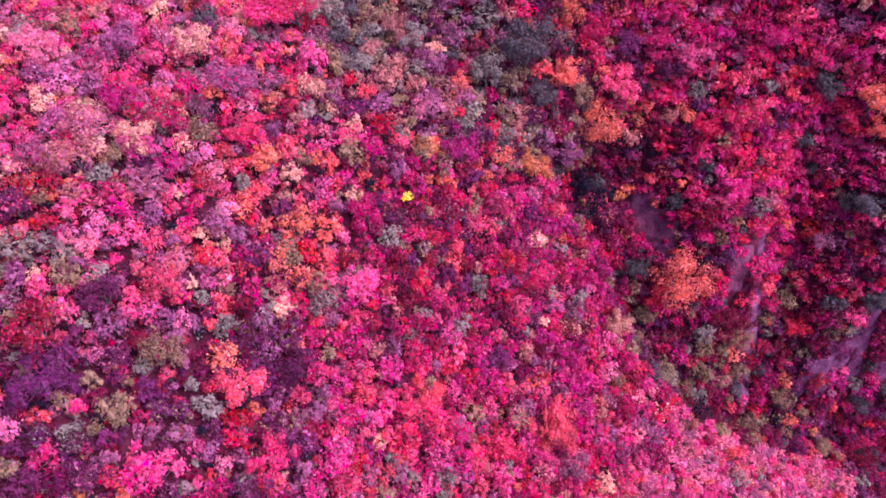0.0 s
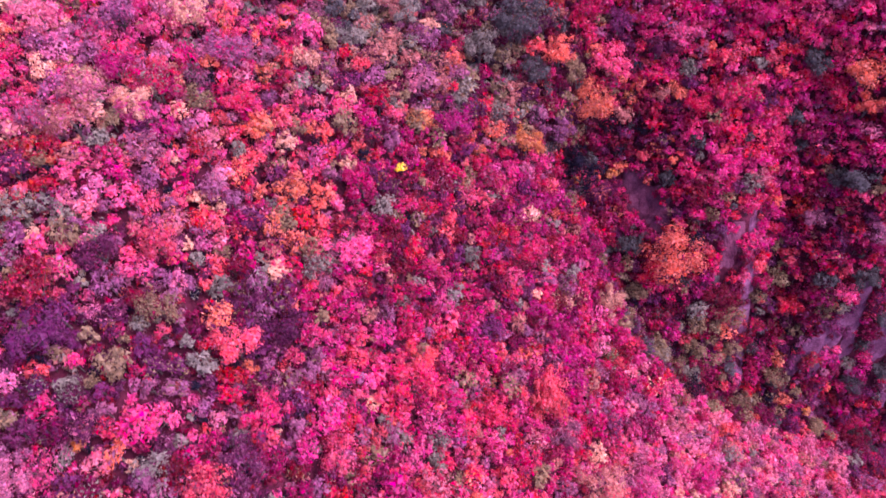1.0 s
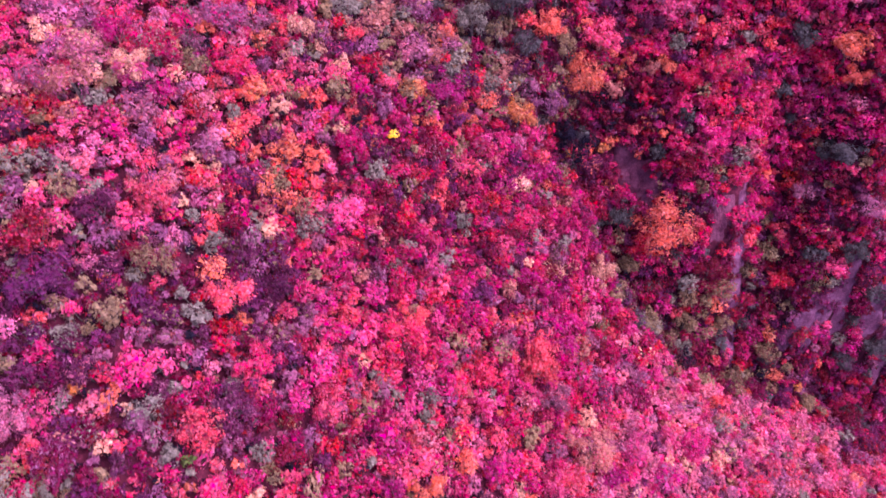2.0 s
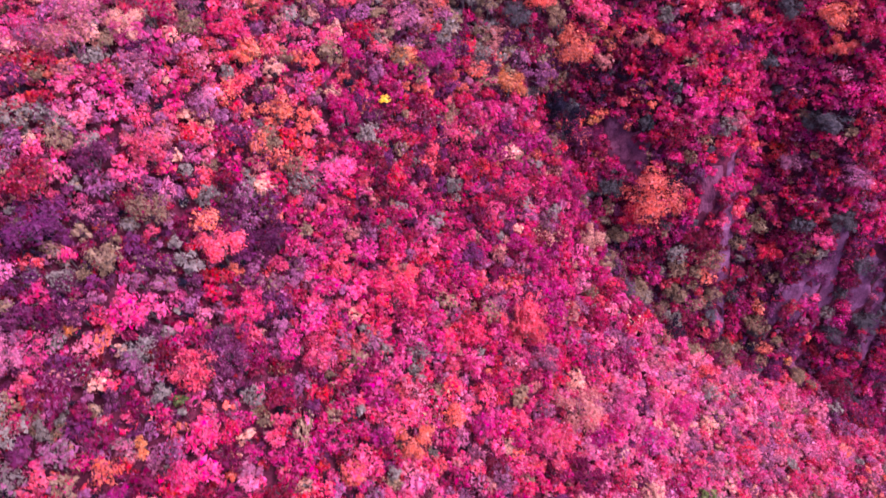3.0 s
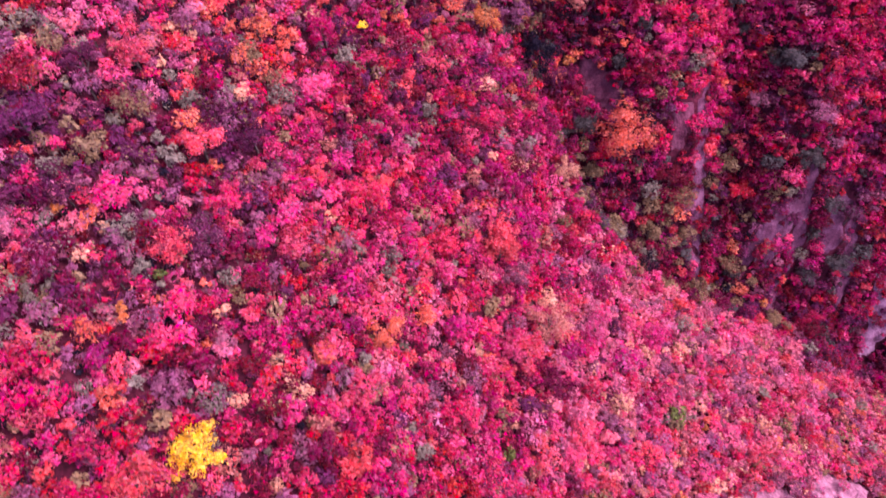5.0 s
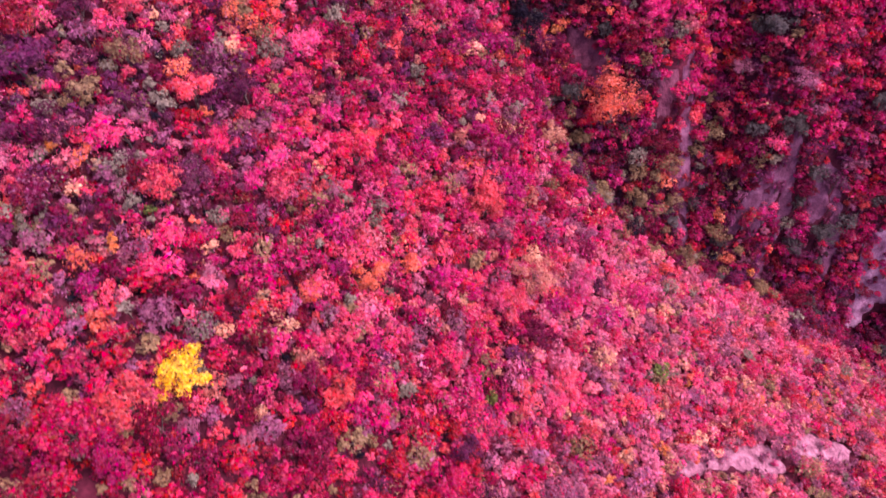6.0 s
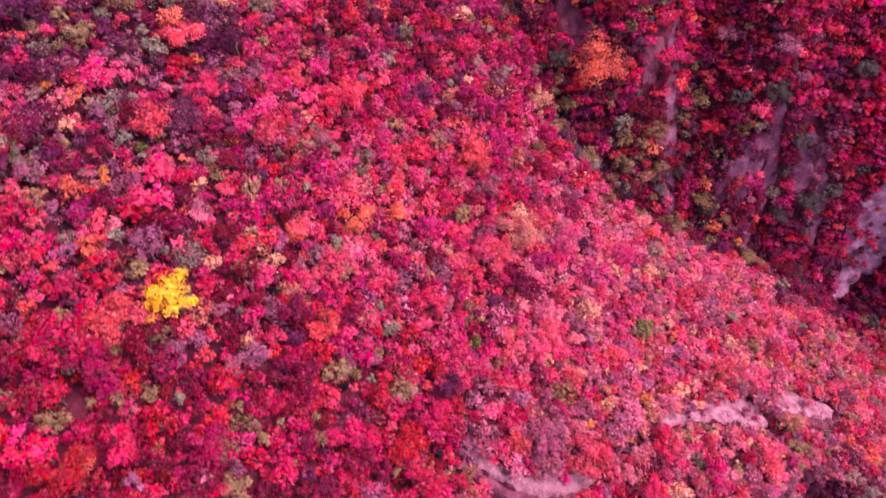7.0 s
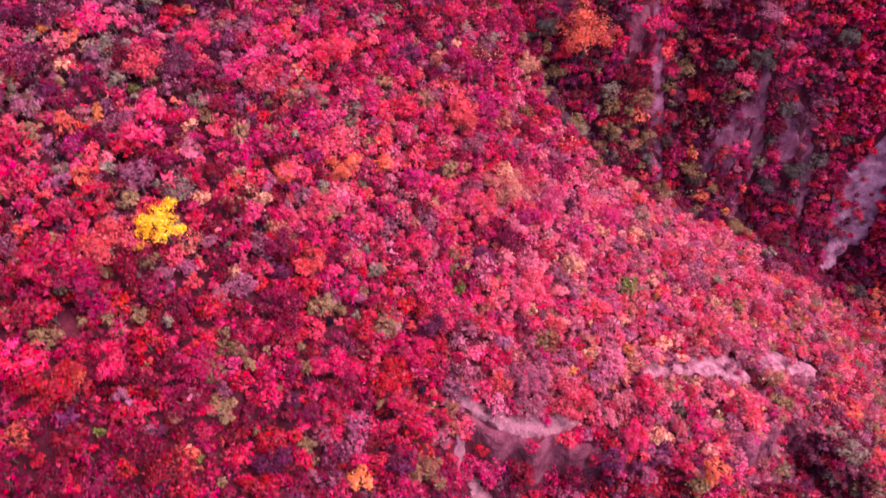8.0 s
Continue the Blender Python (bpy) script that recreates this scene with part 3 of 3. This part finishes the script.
    (-40, 42, 12, "pink 3 rose 4 mauve 4 red 2 purple 2 salmon 3 greygreen 1 orange 1 tan 1"),
    (-38, 25, 11, "purple 8 maroon 4 mauve 3 olive 2 magenta 1 greygreen 1"),
    (-25, 24, 9, "purple 6 maroon 5 red 2 olive 2 mauve 3 greygreen 1"),
    (-27, 10, 10, "maroon 3 mauve 4 salmon 3 red 2 greygreen 2 purple 2 rose 2"),
    (-4, 60, 11, "pink 2 magenta 2 salmon 1 red 4 olive 2 purple 3 maroon 3 orange 2 coral 1 tan 1"),
    (3, 47, 12, "maroon 8 red 5 magenta 4 purple 4 hotred 1"),
    (18, 60, 9, "pink 4 magenta 6 red 4 maroon 3 purple 1"),
    (29, 46, 7, "pink 5 magenta 5 rose 2 salmon 1 red 3 maroon 1"),
    (0, 30, 12, "pink 4 magenta 3 red 3 salmon 2 mauve 1 maroon 2"),
    (24, 40, 12, "pink 3 red 6 magenta 4 maroon 4 mauve 1"),
    (10, 16, 12, "pink 4 red 3 salmon 2 maroon 2 rose 2 magenta 1"),
    (-13, 6, 9, "maroon 5 red 4 magenta 2 mauve 1 pink 2 salmon 1 olive 1"),
    (-22, -6, 10, "red 6 salmon 2 mauve 1 maroon 3 hotred 1 olive 0.6 pink 1"),
    # southwest corner: maroon shares carry the shadow lying over it
    (-20, -26, 12, "red 9 maroon 6 hotred 4 magenta 1 orange 0.5 olive 1"),
    (-14, -32, 8, "maroon 8 red 5"),
    (72, 98, 10, "mauve 5 greygreen 3 purple 3 rose 2 red 2"),
    (-22, -38, 10, "maroon 9 red 5 purple 1"),
    (2, -36, 11, "maroon 6 red 4 purple 3 mauve 1"),
    (0, -18, 12, "red 7 maroon 4 hotred 2 mauve 1 purple 1 olive 0.7 pink 1"),
    # right-hand slope: heavy rose shares imitate pale haze by leaf colour
    (38, 22, 13, "rose 9 pink 5 salmon 4 mauve 3 red 1 cream 0.6 purple 0.6"),
    (62, 14, 14, "rose 9 salmon 5 red 1 pink 4 mauve 4 cream 0.8 tan 1"),
    (86, 8, 14, "red 3 maroon 2 salmon 2 rose 4 orange 1 olive 1 mauve 3"),
    (40, -4, 13, "rose 7 salmon 3 red 2 pink 5 mauve 4 maroon 1 cream 0.4 tan 1"),
    (66, -4, 10, "rose 9 salmon 3 mauve 5 red 1 pink 3 olive 0.7 cream 0.6 tan 1"),
    (82, -12, 12, "salmon 1 mauve 4 red 3 olive 1 greygreen 1 maroon 3 purple 2"),
    (23, -14, 7, "mauve 6 rose 3 red 2 purple 2 pink 2 tan 1 salmon 1"),
    (35, -28, 14, "hotred 2 red 4 maroon 3 mauve 2 purple 2 pink 1"),
    (-7, 79, 8, "greygreen 4 mauve 3 olive 4 tan 4 purple 4 maroon 2 teal 2"),
    (10, 76, 7, "greygreen 2 mauve 2 olive 4 tan 3 maroon 4 red 1 orange 0.6 purple 3 teal 1"),
    (4, 88, 13, "greygreen 3 mauve 3 olive 3 maroon 3 teal 4 tan 2 purple 4 orange 1"),
    (24, 82, 9, "orange 1.5 amber 0.5 red 4 olive 3 maroon 6 mauve 1 purple 4 teal 2"),
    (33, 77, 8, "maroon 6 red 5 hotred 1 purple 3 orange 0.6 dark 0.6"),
    # upper far slope: brighter reds and pinks make up for missing sunlight
    (52, 73, 12, "red 7 hotred 4 pink 6 magenta 5 coral 2 salmon 2 orange 0.6 olive 0.6 teal 0.6"),
    (42, 88, 11, "red 6 mauve 3 purple 2 magenta 3 pink 5 salmon 2 coral 2"),
    (70, 86, 12, "red 4 mauve 4 magenta 3 hotred 1 pink 6 salmon 4 rose 2"),
    (78, 70, 12, "red 7 hotred 4 magenta 5 pink 5 salmon 1 coral 1"),
    # the ravine's shade, put into maroon, purple and near-black shares
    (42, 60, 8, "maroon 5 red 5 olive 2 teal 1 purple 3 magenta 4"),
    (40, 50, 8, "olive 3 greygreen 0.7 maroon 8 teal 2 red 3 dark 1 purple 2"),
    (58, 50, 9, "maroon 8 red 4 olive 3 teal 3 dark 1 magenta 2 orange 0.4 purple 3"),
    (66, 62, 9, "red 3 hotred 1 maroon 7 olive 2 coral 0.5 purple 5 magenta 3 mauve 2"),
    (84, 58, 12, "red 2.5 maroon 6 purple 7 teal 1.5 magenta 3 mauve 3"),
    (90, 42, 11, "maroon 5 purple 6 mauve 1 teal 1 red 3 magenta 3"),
    (100, 62, 14, "red 7 hotred 4 magenta 4 pink 5 coral 1"),
]
px, py, pr = (np.array([p[i] for p in PATCHES], float) for i in range(3))
shares = np.zeros((len(PATCHES), len(KINDS)))
for i, p in enumerate(PATCHES):
    words = p[3].split()
    for k, w in zip(words[::2], words[1::2]):
        shares[i, KINDS.index(k)] = float(w)
    if -12 < p[1] < ridge_line(p[0]):                   # odd trees of other colours are dotted all over the near slope
        for k, w in (("olive", 0.45), ("tan", 0.4), ("orange", 0.15), ("coral", 0.4), ("greygreen", 0.4), ("mauve", 1.0), ("salmon", 0.8), ("cream", 0.2)):
            shares[i, KINDS.index(k)] += w
shares /= shares.sum(1)[:, None]

# bare rock: chutes down the far slope and broken ledges; points of the middle line and half widths
ROCKS = {
    "chute": [[(54.6, 69, 0.7), (54.2, 65, 1.1), (54.6, 61, 1.3), (55.3, 58, 1.3), (56.1, 55.5, 1.5), (57.1, 50.5, 1.4), (58, 46.5, 0.9)],
              [(32.1, 73.7, 1.2), (34.9, 69.7, 2.1), (38.0, 65.0, 1.5), (39.2, 62.6, 0.6)],
              [(51.5, 64.5, 1.5), (49.9, 61.6, 1.7), (48.4, 59.2, 0.9)],
              [(75.5, 56, 0.7), (74.4, 54.8, 1.5), (71.5, 52.6, 2.2), (68.6, 51.2, 1.3), (66.8, 49.6, 0.6)],
              [(84.2, 58.5, 1.6), (84.9, 55.5, 2.5), (85.7, 52.6, 1.6)],
              [(88, 57.2, 1.0), (89.6, 54.2, 1.5), (90.9, 50.5, 1.3), (91, 46.5, 0.8)],
              [(76.2, 50.6, 0.5), (76.3, 48.2, 0.9), (76.2, 46.4, 1.1), (76.4, 44.6, 0.6)],
              [(105, 55, 1.6), (104.8, 51.5, 3.8), (104, 48.6, 4.4), (102, 45.5, 3.4), (100.2, 42.5, 1.8), (98.6, 40, 0.9)],
              [(75.8, 60, 0.7), (76.6, 56.4, 1.2), (78.0, 53, 1.3), (78.2, 50.5, 0.8)]],
    "ledge": [[(42.3, -4.5, 0.6), (46.1, -4.0, 1.0), (51.3, -2.3, 1.2), (56.4, -0.2, 2.0), (60.5, 0.2, 2.8), (65.0, -1.6, 2.0)],
              [(67.8, 3.0, 1.2), (72.0, 4.6, 2.4), (76.5, 4.6, 2.8), (81.5, 5.0, 1.4)],
              [(14.4, -15.1, 0.5), (16.9, -15.8, 1.0), (18.8, -17.1, 0.9), (20.5, -18.0, 0.6)],
              [(19.9, -18.3, 0.9), (23.3, -18.2, 1.4), (28.0, -17.0, 1.6), (33.0, -15.4, 1.0)],
              [(15.6, -20.4, 0.7), (17.4, -22.4, 1.6), (19.0, -24.6, 1.9), (20.0, -27.6, 1.5)],
              [(89.6, 1.9, 0.8), (89.9, -2.8, 1.6), (86.3, -9.0, 1.2)]],
}


def rock_distance(x, y):
    """How far (x, y) lies outside the nearest strip of bare rock."""
    best = 1e9
    for strips in ROCKS.values():
        for s in strips:
            for (x0, y0, w0), (x1, y1, w1) in zip(s, s[1:]):
                t = max(0.0, min(1.0, ((x - x0) * (x1 - x0) + (y - y0) * (y1 - y0)) / ((x1 - x0) ** 2 + (y1 - y0) ** 2)))
                best = min(best, math.hypot(x - x0 - t * (x1 - x0), y - y0 - t * (y1 - y0)) - (w0 + t * (w1 - w0)))
    return best


LEAST_HEIGHT = 2.4                               # small single trees still stretch to the light
trees = []                                        # x, y, z of the crown's middle, radius, kind, stands alone
cells = {}
CELL = 4.0


def room(x, y, z, r, tight, alone):
    i, j = int(x // CELL), int(y // CELL)
    for a in range(i - 2, i + 3):
        for b in range(j - 2, j + 3):
            for q in cells.get((a, b), ()):
                if (q[0] - x) ** 2 + (q[1] - y) ** 2 + (q[2] - z) ** 2 < ((alone if q[5] else tight) * (q[3] + r)) ** 2:
                    return False
    return True


def plant(x, y, r, kind, alone, mixed=None, z=None):
    z = ground_z(x, y) + SINK * r if z is None else z
    t = (x, y, z, r, kind, alone, mixed)
    trees.append(t)
    cells.setdefault((int(x // CELL), int(y // CELL)), []).append(t)


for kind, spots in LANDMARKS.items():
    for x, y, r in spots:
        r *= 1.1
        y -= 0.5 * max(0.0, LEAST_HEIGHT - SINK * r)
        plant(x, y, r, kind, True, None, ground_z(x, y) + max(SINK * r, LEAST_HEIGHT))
rng = np.random.default_rng(7)
WANT = 93000
cx, cy = rng.uniform(-62, 118, WANT), rng.uniform(-46, 104, WANT)
cz = land(cx, cy)
cr = np.exp(rng.normal(math.log(1.45), 0.28, WANT)).clip(0.8, 2.6)
cr *= np.where((cx > 32) & (cy < 40), 0.8, np.where(cx < -10, 1.08, 1.0))
across = cy > ridge_line(cx)                       # on the ravine side
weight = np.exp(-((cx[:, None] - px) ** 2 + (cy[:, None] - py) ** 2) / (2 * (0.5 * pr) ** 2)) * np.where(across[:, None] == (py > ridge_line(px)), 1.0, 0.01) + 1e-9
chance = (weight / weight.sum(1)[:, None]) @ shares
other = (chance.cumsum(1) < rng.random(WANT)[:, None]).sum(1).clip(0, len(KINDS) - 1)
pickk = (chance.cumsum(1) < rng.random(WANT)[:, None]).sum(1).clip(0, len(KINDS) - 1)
for i in range(WANT):
    x, y, r = float(cx[i]), float(cy[i]), float(cr[i])
    if x < -38 - 0.3 * max(0, y + 20) or y > 101 - 0.5 * max(0, x - 60) or (y > 93 and x < -20) or x > 103 + 0.35 * y or y < -43.5 + 0.2 * max(0, x - 20):
        continue
    z = float(cz[i]) + SINK * r
    if not room(x, y, z, r, 0.54 if across[i] else 0.6, 0.74):
        continue
    gap = min(rock_distance(x, y + 1.0), rock_distance(x, y + 2.2) + 0.4)
    if gap < rng.uniform(-0.1, 0.9) * r and rng.random() < 0.99:
        continue
    if ((17 < x < 36) or (59 < x < 74)) and -2.9 < y - float(cliff_line(x)) < 0.4 and rng.random() < 0.93:
        continue
    plant(x, y, r, KINDS[pickk[i]], False, KINDS[other[i]], z)

# low shrubs fill the gaps between the crowns; the dark kinds put the gaps' shade into leaf colour
SHADE_UNDERWOOD = ("purple", "maroon", "dark", "maroon", "mauve", "purple", "dark", "red")
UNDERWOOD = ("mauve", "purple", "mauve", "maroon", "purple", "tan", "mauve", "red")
sx, sy = cx[::2] + 0.7, cy[::2] - 0.9
sz, top = land(sx, sy), cliff_line(sx)
for i in range(len(sx)):
    x, y, r = float(sx[i]), float(sy[i]), 0.55 + 0.7 * float(cr[2 * i] % 0.4)
    if x < -37 - 0.3 * max(0, y + 20) or y > 96 - 0.5 * max(0, x - 60) or x > 98 + 0.35 * y or y < -41 + 0.2 * max(0, x - 20):
        continue
    if ((17 < x < 36) or (59 < x < 74)) and -3.2 < y - float(top[i]) < 0.6:
        continue
    z = float(sz[i]) + SINK * r
    if room(x, y, z, r, 0.56 if x > 30 else 0.62, 0.6) and (rock_distance(x, y + 0.5) > 0.3 * r or float(cr[2 * i] * 37 % 1) < 0.06):
        # ravine shrubs darkened for shade, those high on the far slope brightened for light
        dusky = ("maroon", "red")[i % 2] if y < -14 and x < 12 else ("maroon", "dark", "maroon", "purple")[i % 4] if y > ridge_line(x) and 24 < x < 66 and y < 60 else (("red", "hotred", "magenta", "pink") if y > 64 else ("red", "maroon", "maroon", "purple"))[i % 4] if y > ridge_line(x) and x > 24 else (SHADE_UNDERWOOD if x < 12 else UNDERWOOD)[int(cr[2 * i] * 5171) % len(UNDERWOOD)]
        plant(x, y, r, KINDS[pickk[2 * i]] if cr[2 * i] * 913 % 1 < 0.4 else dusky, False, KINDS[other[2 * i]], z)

# the trees that the camera passes nearest are things of their own, the rest of the wood is one mesh a slope
NAMES = {"teal": "evergreen_tree", "dark": "evergreen_tree", "green": "evergreen_tree", "greygreen": "evergreen_tree", "yellow": "yellow_tree",
         "orange": "maple_tree", "coral": "maple_tree", "amber": "maple_tree", "salmon": "maple_tree", "cream": "maple_tree", "tan": "maple_tree", "olive": "oak_tree"}
WORDS = {"pink": "hot pink autumn smoke tree on the steep hillside", "magenta": "magenta autumn smoke tree on the steep hillside",
         "red": "crimson autumn smoke tree on the steep hillside", "hotred": "bright red autumn smoke tree among others",
         "maroon": "dark maroon autumn smoke tree on the hillside", "salmon": "salmon pink autumn maple with airy crown",
         "coral": "coral red autumn maple among crimson trees",
         "orange": "bright orange autumn maple among red trees", "amber": "amber orange autumn maple among red trees",
         "cream": "pale cream autumn maple with airy crown", "tan": "half bare tan tree among pink trees",
         "yellow": "brilliant yellow autumn tree among red trees", "olive": "olive green oak turning among red trees",
         "green": "small fresh green tree among red trees", "greygreen": "grey-green broadleaf evergreen among red trees",
         "teal": "dark bluish green evergreen on the ravine side", "dark": "evergreen with leaf colour taken nearly black for shade",
         "rose": "dusty rose autumn smoke tree on the hillside",
         "mauve": "greyish mauve autumn smoke tree on the hillside", "purple": "dusky purple autumn smoke tree on the hillside"}
GROUPS = {"smoke_tree": "smoke trees on the hillside", "maple_tree": "maples among the smoke trees", "evergreen_tree": "evergreens in the wood", "oak_tree": "oaks turning olive"}
crown_mesh, trunk_mesh = {}, {}


def tree_thing(x, y, z, r, kind, n):
    s, v, tall = size_of(r), n % SHAPES, 0.9 + 0.35 * (n * 0.77 % 1)
    high = (z - ground_z(x, y)) / (r * tall)      # of the crown's middle over the root, in the tree's own units
    if (s, v, kind) not in crown_mesh:
        q = crowns[s, v]
        crown_mesh[s, v, kind] = mesh_from("crown", q.reshape(-1, 3), np.arange(len(q) * 3).reshape(-1, 3), [leaf_mats[kind]])
    if v % 4 not in trunk_mesh:
        trunk_mesh[v % 4] = mesh_from("trunk", *trunks[v % 4], [bark], smooth=True)
    name = NAMES.get(kind, "smoke_tree")
    root = tagged(new(name), WORDS[kind], "tree", GROUPS.get(name, ""))
    root.matrix_world = Matrix.LocRotScale((x, y, z - high * r * tall), Euler((0, 0, n * 2.4)), (r * (0.85 + 0.45 * (n * 0.618 % 1)), r * (0.85 + 0.45 * (n * 0.317 % 1)), r * tall))
    for part_name, me in (("trunk", trunk_mesh[v % 4]), ("crown", crown_mesh[s, v, kind])):
        ob = new(part_name, me)
        ob.parent = root
        ob.location = (0, 0, high)
        if part_name == "trunk":
            ob.scale = (1, 1, high / SINK)
    return root


def outskirts(x, y):
    """The rim of the wood, which lies away from the ravine and the ridge."""
    return (y > 94 and x < 25) or y > 102 or x + y > 154 or x < -41 - 0.25 * y or y < -42 + 0.42 * min(30, max(0, x - 5)) + 0.1 * max(0, x - 40)


def wood(name, label, members):
    """Many trees joined into one mesh."""
    vs, idx, tones, tv, tf, n = [], [], [], [], [], 0
    r = np.random.default_rng(3)
    for k, (x, y, z, rad, kind, _, mixed) in enumerate(members):
        turn = r.uniform(0, 6.283)
        c, s = math.cos(turn), math.sin(turn)
        m = np.array([[c, s, 0], [-s, c, 0], [0, 0, 1]]) @ np.diag(r.uniform((0.8, 0.8, 0.85), (1.3, 1.3, 1.25))) * rad
        q = (thin_crowns if outskirts(x, y) else crowns)[size_of(rad), int(r.integers(SHAPES))]
        vs.append((q.reshape(-1, 3) @ m + (x, y, z)).astype(np.float32))
        idx.append(np.where(r.random(len(q)) < 0.2, KINDS.index(mixed), KINDS.index(kind)))
        tones.append(np.full(len(q), r.random()))
        t = low_stem if rad < 0.9 else lean_trunks[k % 3]
        tv.append((t[0] @ m + (x, y, z)).astype(np.float32))
        tf.append(t[1] + n)
        n += len(t[0])
    v = np.concatenate(vs)
    leaves = len(v) // 3
    faces = np.concatenate([np.arange(len(v)).reshape(-1, 3), np.concatenate(tf) + len(v)])
    bare = len(faces) - leaves
    me = mesh_from(name, np.concatenate([v, *tv]), faces, [*leaf_mats.values(), bark], np.concatenate([*idx, np.full(bare, len(KINDS))]))
    tone = me.attributes.new("tone", "FLOAT", "FACE")
    tone.data.foreach_set("value", np.concatenate([*tones, np.zeros(bare)]).astype(np.float32))
    return tagged(new(name, me), label, "forest", kind="stuff")


singles = [t for t in trees if t[5]]
close = sorted((t for t in trees if not t[5] and -30 < t[0] < 25 and -25 < t[1] < 30), key=lambda t: math.hypot(t[0] + 4, t[1] + 6))[:110]
chosen = {id(t) for t in close}
for n, t in enumerate(singles + close):
    tree_thing(*t[:5], n)
rest = [t for t in trees if not t[5] and id(t) not in chosen]
wood("hillside_wood", "dense pink and crimson autumn wood on a steep hillside", [t for t in rest if t[1] < ridge_line(t[0])])
wood("ravine_wood", "red and olive autumn wood across the ravine, shade in its colours", [t for t in rest if t[1] >= ridge_line(t[0])])
# the wood goes on over the mountain round about, with larger and plainer crowns
beyond = []
for i in range(0, 258, 6):
    for j in range(0, 222, 6):
        x, y = -122 + i + rng.uniform(-1.7, 1.7), -90 + j + rng.uniform(-1.7, 1.7)
        if x < -41 - 0.3 * max(0, y + 20) or y > 103 - 0.5 * max(0, x - 60) or (y > 95 and x < -20) or x > 105 + 0.35 * y or y < -47 + 0.2 * max(0, x - 20):
            r = rng.uniform(3.3, 5.0)
            beyond.append((x, y, ground_z(x, y) + 1.2 * r, r, ("pink", "red", "maroon", "rose", "salmon", "mauve", "red", "magenta", "olive", "orange", "hotred")[int(rng.integers(11))], False, "red"))
wood("surrounding_wood", "pink and crimson autumn wood on the mountain round about", beyond)

# ---- bare rock ----


def rock_strip(points, label, stone, seed):
    """A broken band of bare rock that follows the ground along a middle line."""
    dense = []
    for (x0, y0, w0), (x1, y1, w1) in zip(points, points[1:]):
        for t in np.arange(0, 1, 0.07):
            dense.append((x0 + t * (x1 - x0), y0 + t * (y1 - y0), w0 + t * (w1 - w0), x1 - x0, y1 - y0))
    cols = 13
    verts = []
    for i, (x, y, w, dx, dy) in enumerate(dense):
        l = math.hypot(dx, dy)
        taper = min(1, i / 6, (len(dense) - 1 - i) / 6) * 0.8 + 0.2
        for j in range(cols):
            s = (j / (cols - 1) * 2 - 1) * w * 1.35 * taper * (1 + 0.5 * noise.noise((x * 0.4, y * 0.4, seed + j * 0.05)) + 0.45 * noise.noise((x * 1.3, y * 1.3, seed + 9 + (7 if j > 6 else 0))))
            a, b = x - dy / l * s, y + dx / l * s
            edge = max(0.0, 1 - abs(j / (cols - 1) * 2 - 1) ** 3)
            lift = edge * (0.45 + 0.5 * noise.noise((a * 0.6, b * 0.6, seed)) + 0.35 * abs(noise.noise((a * 1.7, b * 1.7, seed + 3)))) - 0.3 * (1 - edge)
            lift -= 0.7 * max(0.0, noise.noise((a * 0.45, b * 0.45, seed + 6)) - 0.12)
            verts.append((a, b, ground_z(a, b) + lift))
    me = mesh_from("rock_face", np.array(verts), sheet(len(dense), cols), [stone], smooth=False)
    return tagged(new("rock_face", me), label, "rock", "bare rock on the slopes")


for i, s in enumerate(ROCKS["chute"]):
    # chutes 1 and 2 take the stone that has shade in its colour
    rock_strip(s, "pale bare rock chute running down the ravine side", scree_rock if i == 7 else shade_toned_rock if i in (1, 2) else chute_rock, i)
for i, s in enumerate(ROCKS["ledge"]):
    rock_strip(s, "pale broken rock ledge on the hillside", dusty_rock if i in (2, 3, 4) else rock, 20 + i)


def cliff_slab(x0, x1, ends, seed, depth):
    """One slab of a fluted face; ends: where the whole face begins and stops."""
    cols = np.linspace(x0, x1, max(6, int((x1 - x0) / 0.28)))
    rows = 18
    verts = []
    for k in range(rows):
        d = 0.5 - 6.1 * k / (rows - 1)
        for i, x in enumerate(cols):
            fade = max(0.0, min(1.0, (x - ends[0]) / 2.5, (ends[1] - x) / 2.5))
            y = float(cliff_line(x)) + d + 0.5 * noise.noise((x * 0.4, k * 0.2, seed))
            flute = depth * abs(noise.noise((x * 0.5, k * 0.12, seed))) + 0.6 * depth * noise.noise((x * 0.8, k * 0.5, seed + 5)) + 0.3 * depth * noise.noise((x * 2.1, k * 0.9, seed + 8))
            joint = 0.07 if i in (0, len(cols) - 1) else 0.0
            verts.append((x, y - flute * fade, ground_z(x, y) + (0.35 + 0.5 * flute) * fade - 0.5 * (1 - fade) - joint))
    return mesh_from("rock_slab", np.array(verts), sheet(rows, len(cols)), [shade_toned_rock], smooth=False)


def cliff_face(x0, x1, seed, depth):
    """A face of rock where the hillside breaks off, in upright slabs, with shade put into its colour."""
    root = tagged(new("cliff_face"), "fluted rock face under the wooded hillside, shade in its colour", "rock", "bare rock on the slopes")
    cuts = np.linspace(x0, x1, 6) + np.array([0, 0.8, -0.6, 0.5, -0.9, 0])
    for i in range(5):
        new("rock_slab", cliff_slab(cuts[i], cuts[i + 1], (x0, x1), seed, depth)).parent = root


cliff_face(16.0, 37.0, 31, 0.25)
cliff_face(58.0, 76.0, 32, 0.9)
